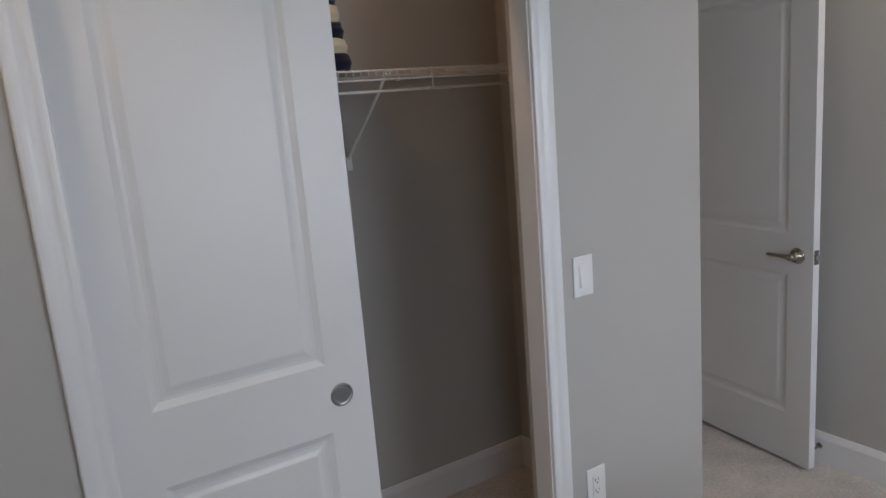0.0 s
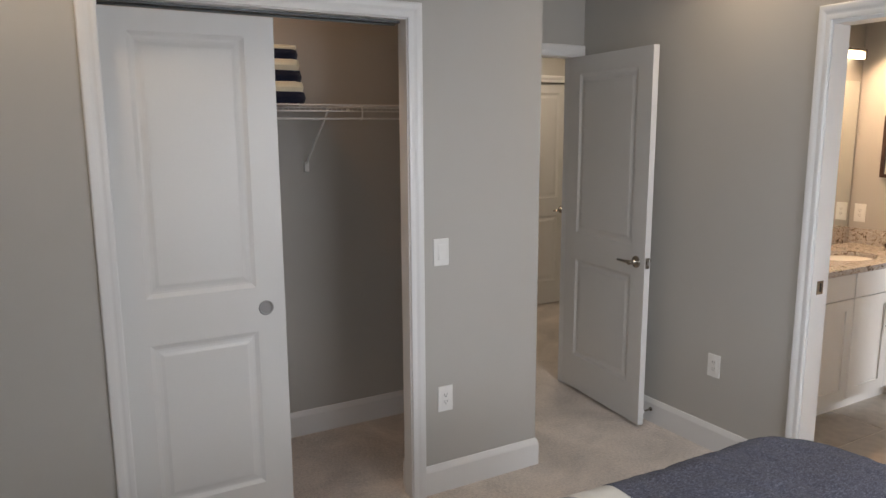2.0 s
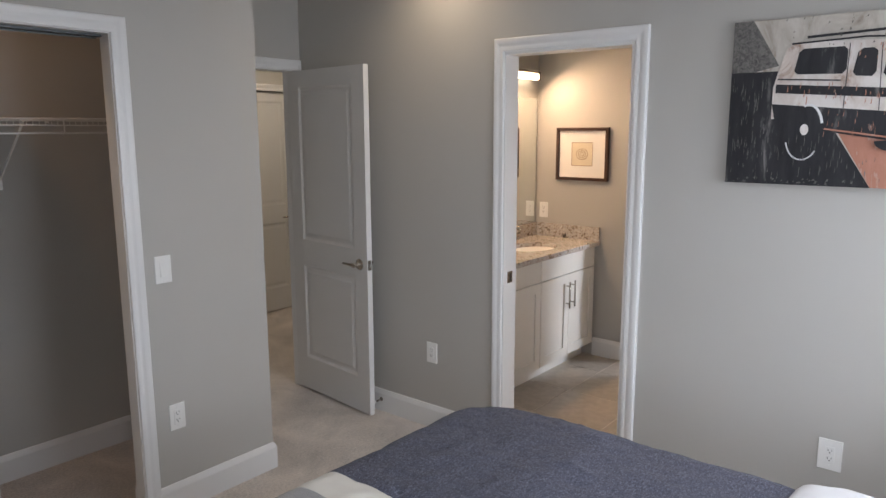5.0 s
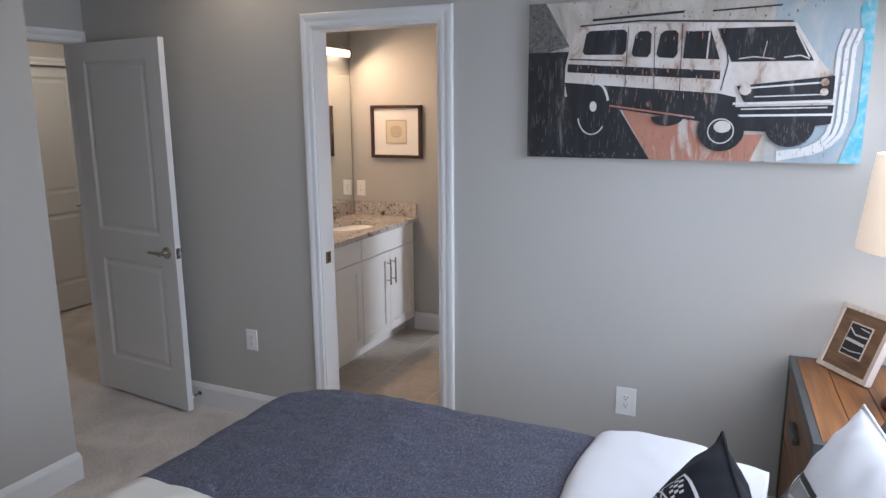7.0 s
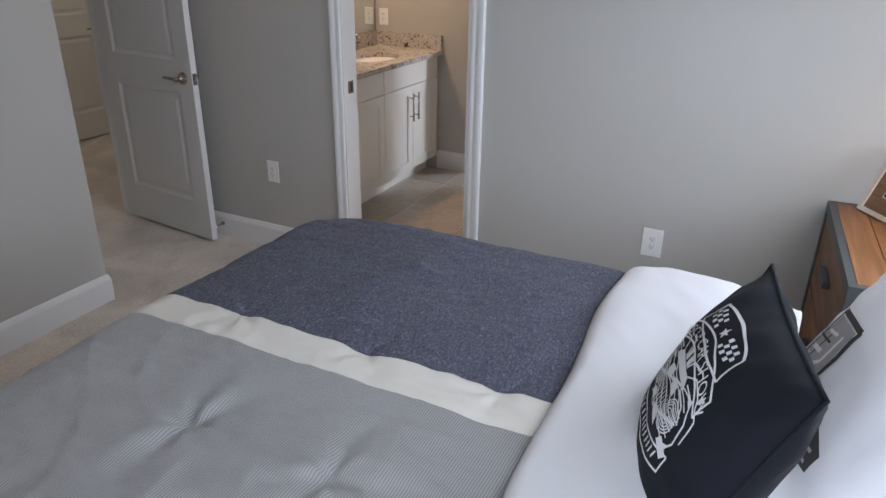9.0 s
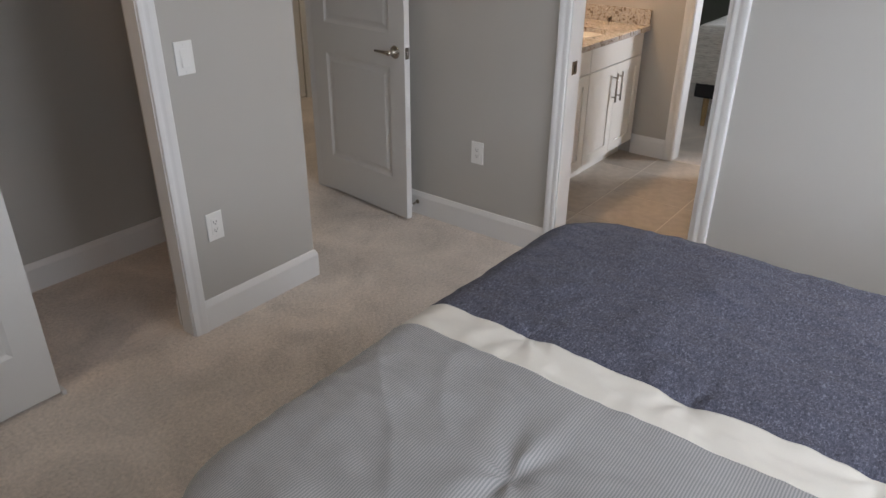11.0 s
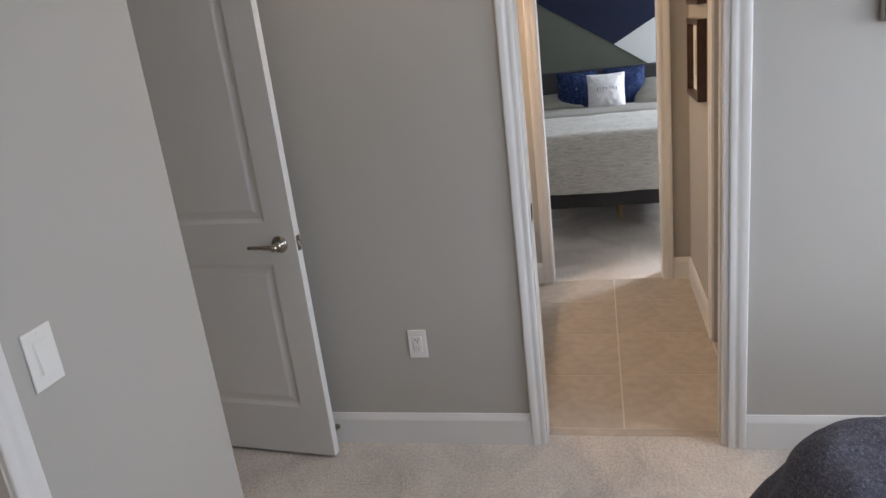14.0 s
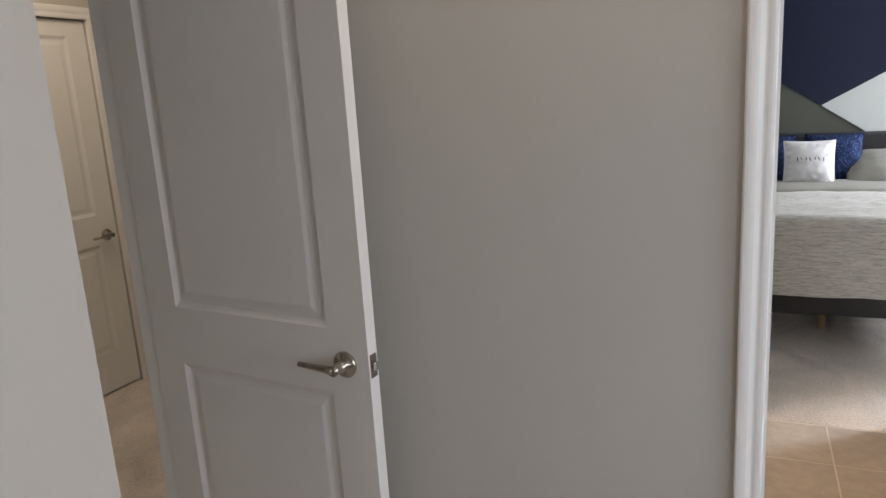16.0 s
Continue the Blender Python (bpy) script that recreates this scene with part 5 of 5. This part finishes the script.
for z0, z1 in ((0.155, 0.425), (0.435, 0.708)):
    d = part("drawer_front", boxes((0.034, NW - 0.034, ND - 0.024, ND - 0.004, z0, z1), bevel=0.003), ACACIAFRONT, ns)
    h = part("drawer_pull", boxes((NW / 2 - 0.07, NW / 2 + 0.07, ND - 0.004, ND + 0.018, (z0 + z1) / 2 + 0.02, (z0 + z1) / 2 + 0.045), bevel=0.004), GUNMETAL, d, "gunmetal cup pull")

# photo frame leaning back
yaw = math.degrees(math.atan2(0.14, 0.20))
pf = thing("photo_frame", "whitewashed photo frame with a brown wooden mount, standing on the nightstand", "photo frame", Matrix.Translation((3.315, -1.10, 0.7515)) @ Matrix.Rotation(radians(yaw), 4, "Z") @ Matrix.Rotation(radians(22), 4, "X"))
FW_, FH_ = 0.235, 0.245
bm = boxes((-FW_ / 2, -FW_ / 2 + 0.016, -0.012, 0.014, 0, FH_), (FW_ / 2 - 0.016, FW_ / 2, -0.012, 0.014, 0, FH_), (-FW_ / 2 + 0.016, FW_ / 2 - 0.016, -0.012, 0.014, 0, 0.016), (-FW_ / 2 + 0.016, FW_ / 2 - 0.016, -0.012, 0.014, FH_ - 0.016, FH_))
part("frame_border", bm, PALEWOOD, pf, "whitewashed wooden border")
part("mount", boxes((-FW_ / 2 + 0.016, FW_ / 2 - 0.016, -0.006, 0.006, 0.016, FH_ - 0.016)), BROWNWOOD, pf, "brown wooden mount")
part("inner_border", boxes((-0.050, 0.050, 0.006, 0.0085, 0.068, 0.190)), PALEWOOD, pf)
pic = part("photograph", boxes((-0.045, 0.045, 0.0085, 0.0095, 0.073, 0.185)), PRINTDARK, pf, "dark black-and-white photograph")
bm = bmesh.new()
for pts, pw in (([(-0.043, 0.150), (0.012, 0.148), (0.043, 0.168)], 0.006), ([(-0.043, 0.122), (0.043, 0.126)], 0.011), ([(-0.043, 0.095), (0.0, 0.088), (0.043, 0.090)], 0.004), ([(-0.043, 0.172), (0.0, 0.176)], 0.004)):
    for q in stroke(pts, pw):
        bm.faces.new([bm.verts.new((u, 0.0101, v)) for u, v in q])
part("photo_highlights", bm, PRINTWHITE, pic)
part("easel_back", boxes((-0.03, 0.03, -0.0135, -0.012, 0.02, 0.16)), BROWNWOOD, pf)

# table lamp
LX, LY = 3.06, -1.27
lamp = thing("table_lamp", "table lamp with a lantern base and a glowing linen drum shade", "table lamp", Matrix.Translation((LX, LY, 0.7515)))
part("lamp_foot", lathe(bmesh.new(), [(0.0, 0.0), (0.080, 0.0), (0.084, 0.012), (0.074, 0.030), (0.050, 0.04), (0.0, 0.04)], None, 32), REDMETAL, lamp, "oxblood enamelled foot", True)
part("globe", lathe(bmesh.new(), [(0.0, 0.04), (0.042, 0.04), (0.055, 0.09), (0.056, 0.14), (0.042, 0.20), (0.0, 0.20)], None, 28), BLACKMETAL, lamp, "dark globe", True)
for k in range(8):
    a = 2 * math.pi * k / 8
    part("cage_wire", tube(bmesh.new(), [(0.068 * math.cos(a), 0.068 * math.sin(a), 0.03), (0.073 * math.cos(a), 0.073 * math.sin(a), 0.12), (0.066 * math.cos(a), 0.066 * math.sin(a), 0.245)], 0.0025, 6), BLACKMETAL, lamp)
part("cage_ring", lathe(bmesh.new(), [(0.071, 0.120), (0.076, 0.121), (0.076, 0.125), (0.071, 0.126)], None, 32), BLACKMETAL, lamp)
part("lantern_cap", lathe(bmesh.new(), [(0.0, 0.235), (0.078, 0.235), (0.086, 0.245), (0.082, 0.258), (0.050, 0.275), (0.020, 0.300), (0.012, 0.33), (0.0, 0.33)], None, 32), REDMETAL, lamp, "oxblood enamelled cap", True)
part("stem", tube(bmesh.new(), [(0, 0, 0.32), (0, 0, 0.60)], 0.007, 12), BLACKMETAL, lamp)
bm = bmesh.new()
n = 48
prof = [(0.200, 0.505), (0.202, 0.508), (0.172, 0.792), (0.168, 0.792), (0.197, 0.508)]
rings = [[bm.verts.new((r * math.cos(2 * math.pi * k / n), r * math.sin(2 * math.pi * k / n), z)) for k in range(n)] for r, z in prof]
for a, b in zip(rings, rings[1:] + rings[:1]):
    for k in range(n):
        bm.faces.new((a[k], a[(k + 1) % n], b[(k + 1) % n], b[k]))
part("shade", bm, SHADE, lamp, "warm-lit off-white linen shade", True)
part("shade_spider", tube(bmesh.new(), [(-0.17, 0, 0.775), (0, 0, 0.745), (0.17, 0, 0.775)], 0.002, 6), NICKEL, lamp)
bulb = part("bulb", lathe(bmesh.new(), [(0.0, 0.60), (0.014, 0.60), (0.018, 0.63), (0.030, 0.665), (0.026, 0.69), (0.0, 0.70)], None, 20), LAMPGLOW, lamp, "lit bulb", True)

# ---- bathroom ----
ROW = [3.615, 4.06, 4.505, 4.945, 5.29]
COL = [0.30, 0.455, 0.905, 1.355, 1.805, 2.10]
structure("floor_bath", boxes((3.56, 5.30, 0.30, 2.1, -0.1, -0.0015)), GROUT, "tiled bathroom floor with pale grout", "floor")
bath_floor = bpy.data.objects["floor_bath"]


def vanity_unit(x0, x1, label, pulls):
    y0, y1 = 1.572, 2.095
    v = thing("vanity_cabinet", label, "vanity", Matrix.Identity(4), "vanity cabinets under one granite top")
    part("carcass", boxes((x0, x1, y0 + 0.02, y1, 0.10, 0.845)), CABINET, v)
    part("toe_kick", boxes((x0, x1, y0 + 0.085, y1, 0.0, 0.10)), CABINET, v)
    part("drawer_front", boxes((x0 + 0.003, x1 - 0.003, y0, y0 + 0.0195, 0.695, 0.838), bevel=0.002), CABINET, v)
    mid = (x0 + x1) / 2
    for (a, b), hx in zip(((x0 + 0.003, mid - 0.0015), (mid + 0.0015, x1 - 0.003)), pulls):
        z0, z1, r = 0.106, 0.689, 0.062
        bm = boxes((a, a + r, y0, y0 + 0.0195, z0, z1), (b - r, b, y0, y0 + 0.0195, z0, z1), (a + r, b - r, y0, y0 + 0.0195, z0, z0 + r), (a + r, b - r, y0, y0 + 0.0195, z1 - r, z1), (a + r, b - r, y0 + 0.008, y0 + 0.0195, z0 + r, z1 - r))
        d = part("cabinet_door", bm, CABINET, v, "white shaker door")
        if hx is None:
            continue
        bar = tube(bmesh.new(), [(hx, y0 - 0.028, 0.455), (hx, y0 - 0.028, 0.640)], 0.006, 12)
        for z in (0.485, 0.610):
            tube(bar, [(hx, y0 - 0.028, z), (hx, y0 + 0.001, z)], 0.0045, 10)
        part("bar_handle", bar, NICKEL, d, "satin nickel bar handle", True)
    return v


vanity_unit(3.74, 4.489, "white shaker vanity cabinet with nickel bar handles", (3.78, None))
vanity_unit(4.491, 5.24, "white shaker vanity cabinet standing at the side wall", (4.8295, 4.9015))
# granite top with an opening for the basin
SX, SY, SA, SB = 4.74, 1.80, 0.215, 0.155
top = thing("granite_countertop", "polished beige granite vanity top with backsplash", "countertop")
bm = bmesh.new()
n = 48
outer = []
X0, X1, Y0, Y1 = 3.72, 5.268, 1.545, 2.098
for k in range(n):
    a = 2 * math.pi * k / n
    ca, sa = math.cos(a), math.sin(a)
    f = min((X1 - SX if ca > 0 else SX - X0) / max(abs(ca), 1e-6), (Y1 - SY if sa > 0 else SY - Y0) / max(abs(sa), 1e-6))
    outer.append((SX + f * ca, SY + f * sa))
loops = []
for z in (0.875, 0.845):
    o = [bm.verts.new((x, y, z)) for x, y in outer]
    i = [bm.verts.new((SX + SA * math.cos(2 * math.pi * k / n), SY + SB * math.sin(2 * math.pi * k / n), z)) for k in range(n)]
    loops.append((o, i))
    for k in range(n):
        bm.faces.new((o[k], o[(k + 1) % n], i[(k + 1) % n], i[k]))
for q in (0, 1):
    a, b = loops[0][q], loops[1][q]
    for k in range(n):
        bm.faces.new((a[k], a[(k + 1) % n], b[(k + 1) % n], b[k]))
for cx, cy in ((X0, Y0), (X1, Y0), (X1, Y1), (X0, Y1)):
    near = sorted(range(n), key=lambda k: (outer[k][0] - cx) ** 2 + (outer[k][1] - cy) ** 2)[:2]
    for L, z in ((loops[0], 0.875), (loops[1], 0.845)):
        bm.faces.new((L[0][near[0]], L[0][near[1]], bm.verts.new((cx, cy, z))))
part("slab", bm, GRANITE, top)
part("front_edge", boxes((X0, X1, Y0 - 0.003, Y0 + 0.02, 0.843, 0.8765), bevel=0.003), GRANITE, top)
part("backsplash", boxes((X0, X1 - 0.0205, 2.078, 2.0985, 0.8755, 0.975), bevel=0.002), GRANITE, top)
part("side_splash", boxes((X1 - 0.020, X1, Y0 + 0.004, 2.098, 0.8755, 0.975), bevel=0.002), GRANITE, top)
basin = part("basin", lathe(bmesh.new(), [(0.0, -0.13), (0.10, -0.125), (0.17, -0.08), (0.205, -0.02), (0.222, 0.0), (0.222, -0.008), (0.20, -0.09), (0.12, -0.145), (0.0, -0.15)], Matrix.Translation((SX, SY, 0.846)) @ Matrix.Diagonal((1, 0.74, 1, 1)), 40), PORCELAIN, smooth=True)
tagged(basin, "bisque undermount porcelain basin in the granite top", "basin")
fa = thing("faucet", "nickel two-handle basin faucet on the granite top", "faucet", Matrix.Translation((SX, 2.015, 0.8765)))
part("spout", tube(bmesh.new(), [(0, 0, 0), (0, 0, 0.08), (0, -0.03, 0.125), (0, -0.09, 0.125), (0, -0.11, 0.10)], [0.016, 0.013, 0.012, 0.011, 0.010], 14), NICKEL, fa, smooth=True)
for x in (-0.10, 0.10):
    hnd = part("faucet_handle", lathe(bmesh.new(), [(0.0, 0.0), (0.022, 0.0), (0.020, 0.02), (0.013, 0.04), (0.012, 0.06), (0.0, 0.062)], Matrix.Translation((x, 0, 0)), 20), NICKEL, fa, smooth=True)
    part("handle_lever", tube(bmesh.new(), [(x, 0, 0.055), (x * 1.55, -0.012, 0.062)], 0.006, 10), NICKEL, hnd)
mir = thing("wall_mirror", "large frameless mirror above the vanity", "mirror")
part("mirror_glass", boxes((3.78, 5.245, 2.092, 2.0985, 0.98, 1.918), bevel=0.001), MIRROR, mir)
for x in (4.1, 4.9):
    part("mirror_clip", boxes((x - 0.012, x + 0.012, 2.086, 2.0985, 1.908, 1.928), bevel=0.002), CHROME, mir)
vl = thing("vanity_light", "nickel vanity bar light with a frosted glass tube, lit", "wall light")
part("back_plate", boxes((4.30, 5.10, 2.075, 2.0985, 2.06, 2.12), bevel=0.004), NICKEL, vl)
part("top_bar", boxes((4.22, 5.17, 2.02, 2.075, 2.092, 2.106), bevel=0.003), NICKEL, vl)
part("glass_tube", tube(bmesh.new(), [(4.24, 2.045, 2.068), (5.15, 2.045, 2.068)], 0.022, 18), LAMPGLOW, vl, "frosted lit glass tube", True)
for x in (4.232, 5.158):
    part("end_cap", boxes((x - 0.008, x + 0.008, 2.018, 2.074, 2.042, 2.094), bevel=0.003), NICKEL, vl)


def picture(m, w, h, depth, border, label):
    """A framed print in the local xz plane, facing -y."""
    p = thing("framed_picture", label, "picture", m)
    bm = boxes((-w / 2, -w / 2 + border, -depth, 0, -h / 2, h / 2), (w / 2 - border, w / 2, -depth, 0, -h / 2, h / 2), (-w / 2 + border, w / 2 - border, -depth, 0, -h / 2, -h / 2 + border), (-w / 2 + border, w / 2 - border, -depth, 0, h / 2 - border, h / 2))
    part("frame_border", bm, DARKFRAME, p, "dark walnut frame")
    part("mat_board", boxes((-w / 2 + border, w / 2 - border, -0.012, 0, -h / 2 + border, h / 2 - border)), MATBOARD, p, "wide white mat board")
    s = w * 0.20
    pr = part("print", boxes((-s, s, -0.0145, -0.012, -s, s)), PAPER, p, "small sepia print")
    bm = bmesh.new()
    lines = ring([(-s, -s), (s, -s), (s, s), (-s, s)], 0.0035)
    for r in (0.55, 0.36, 0.2):
        lines += ring([(s * r * math.cos(a), s * r * 0.85 * math.sin(a)) for a in [2 * math.pi * k / 18 for k in range(18)]], 0.004)
    for q in lines:
        bm.faces.new([bm.verts.new((u, -0.0151, v)) for u, v in q])
    part("printed_lines", bm, BROWNWOOD, pr)
    return p


FACE_N = Matrix.Rotation(radians(180), 4, "Z")
picture(Matrix.Translation((5.2695, 1.708, 1.506)) @ FACE_W, 0.42, 0.385, 0.028, 0.022, "square sepia print in a dark frame above the vanity")
picture(Matrix.Translation((4.80, 0.4505, 1.325)) @ FACE_N, 0.40, 0.375, 0.042, 0.026, "square sepia print in a deep dark frame, the lower of two")
picture(Matrix.Translation((4.80, 0.4505, 1.765)) @ FACE_N, 0.40, 0.375, 0.042, 0.026, "square sepia print in a deep dark frame, the upper of two")

# ---- far bedroom ----
def wall_paint_shape(name, mat_, pts, label, lift):
    bm = bmesh.new()
    bm.faces.new([bm.verts.new((FW - lift, y, z)) for y, z in pts])
    ob = part(name, bm, mat_, bpy.data.objects["wall_far_east"], label)
    return ob


k = (FW - 1.2) / (7.7 - 1.2)
VY, VZ = 1.055 + (0.792 - 1.055) * k, 1.616 + (1.294 - 1.616) * k
wall_paint_shape("navy_field", NAVYWALL, [(VY, VZ), (2.9, VZ + 1.36), (2.9, H), (-1.85, H), (-1.85, VZ + 1.44)], "navy painted wedge", 0.004)
wall_paint_shape("pale_field", PALEWALL, [(VY, VZ), (-1.85, VZ + 1.44), (-1.85, 0.14), (-0.9, 0.14)], "pale grey painted wedge", 0.006)
fb = thing("guest_bed", "low upholstered bed on short wooden legs", "bed", Matrix.Identity(4))
part("mattress", boxes((6.14, 7.80, 0.02, 1.50, 0.35, 0.755), bevel=0.04), LINEN, fb, smooth=True)
part("side_rail", boxes((6.16, 7.82, 0.04, 1.48, 0.235, 0.35), bevel=0.01), BEDBLACK, fb, "black upholstered rail")
part("headboard", boxes((7.80, 7.88, -0.05, 1.57, 0.2, 1.09), bevel=0.02), BEDBLACK, fb, "black headboard")
for x, y in ((6.24, 0.12), (6.24, 1.40), (6.65, 0.82), (7.7, 0.12), (7.7, 1.40)):
    part("leg", tube(bmesh.new(), [(x, y, 0.0), (x, y, 0.26)], [0.018, 0.026], 10), BRASSFOOT, fb, "tapered wooden leg")


def throw_cover(x0, x1, y0, y1, z, drop, seed, foot=True):
    bm = bmesh.new()
    ns_, nt_ = 70, 60
    mid, half = (y0 + y1) / 2, (y1 - y0) / 2
    grid = []
    for i in range(ns_ + 1):
        s = (-1 + 2 * i / ns_) * (half + drop)
        row = []
        for j in range(nt_ + 1):
            t = (x1 - x0 + (drop if foot else 0)) * j / nt_
            py, dy = hang(abs(s), half - 0.05, 0.06, 0.03)
            px, dx = hang(t, x1 - x0 - 0.05, 0.06, 0.03)
            y = mid + math.copysign(py, s)
            zz = z - (dx ** 3 + dy ** 3) ** (1 / 3)
            zz += 0.008 * noise.noise(Vector((s * 5, t * 5, seed)))
            wv = 0.012 * noise.noise(Vector((s * 9, 1, seed))) * min(1, dx * 5)
            row.append(bm.verts.new((x1 - px - (wv if foot else 0), y, zz)))
        grid.append(row)
    for i in range(ns_):
        for j in range(nt_):
            bm.faces.new((grid[i][j], grid[i + 1][j], grid[i + 1][j + 1], grid[i][j + 1]))
    return bm


cover = part("bed_cover", throw_cover(6.12, 7.45, -0.03, 1.53, 0.782, 0.415, 3.0), DUVETFAR, smooth=True)
tagged(cover, "oatmeal woven cover hanging over the foot of the bed", "bed cover")
bl = part("folded_blanket", throw_cover(7.03, 7.48, -0.045, 1.545, 0.798, 0.30, 8.0, False), BLANKETFAR, smooth=True)
tagged(bl, "folded grey blanket across the bed", "blanket")
for y, z, wd, m_, lab, sd, x in ((1.125, 0.922, 0.36, BLUECUSHION, "square blue patterned cushion against the headboard", 21.0, 7.62), (0.715, 0.925, 0.36, BLUECUSHION, "square blue patterned cushion against the headboard", 25.0, 7.61)):
    cushion("throw_cushion", wd, wd, 0.14, m_, Matrix.Translation((x, y, z)) @ Matrix.Rotation(radians(90), 4, "Z") @ Matrix.Rotation(radians(18), 4, "X"), lab, sd)
wc = cushion("throw_cushion", 0.32, 0.32, 0.12, LINEN, Matrix.Translation((7.46, 0.875, 0.915)) @ Matrix.Rotation(radians(90), 4, "Z") @ Matrix.Rotation(radians(20), 4, "X"), "white square cushion with small printed marks", 29.0)
print_on(wc, "printed_marks", PRINTDARK, [q for k in range(7) for q in stroke([(-0.55 + 0.17 * k, 0.0 + 0.03 * (k % 3)), (-0.55 + 0.17 * k + (0.05 if k % 2 else 0.0), 0.18)], 0.035)], 0.32, 0.32, 0.12, 29.0, "small dark printed marks")
cushion("bed_pillow", 0.62, 0.40, 0.18, BLANKETFAR, Matrix.Translation((7.58, 0.34, 0.862)) @ Matrix.Rotation(radians(90), 4, "Z") @ Matrix.Rotation(radians(62), 4, "X"), "grey-green pillow leaning on the headboard", 33.0, "pillow")
cushion("bed_pillow", 0.50, 0.30, 0.13, BLANKETFAR, Matrix.Translation((7.64, 1.30, 0.825)) @ Matrix.Rotation(radians(90), 4, "Z") @ Matrix.Rotation(radians(66), 4, "X"), "grey-green pillow lying behind the blue cushion", 37.0, "pillow")

# ---- floor tiles, laid last ----
tile_meshes = {}
for i in range(len(ROW) - 1):
    for j in range(len(COL) - 1):
        w, dpt = ROW[i + 1] - ROW[i] - 0.007, COL[j + 1] - COL[j] - 0.007
        key = (round(w, 3), round(dpt, 3))
        if key not in tile_meshes:
            me = bpy.data.meshes.new("tile")
            bm = boxes((-w / 2, w / 2, -dpt / 2, dpt / 2, -0.008, 0.0), bevel=0.0012)
            bm.to_mesh(me)
            bm.free()
            me.materials.append(TILE)
            tile_meshes[key] = me
        o = new("tile", tile_meshes[key])
        o.location = ((ROW[i] + ROW[i + 1]) / 2, (COL[j] + COL[j + 1]) / 2, 0.0)
        o.parent = bath_floor
me = bpy.data.meshes.new("tile")
bm = boxes((3.562, 3.6125, 0.556, 1.202, -0.008, 0.0), bevel=0.0012)
bm.to_mesh(me)
bm.free()
me.materials.append(TILE)
o = new("tile", me)
o.parent = bath_floor
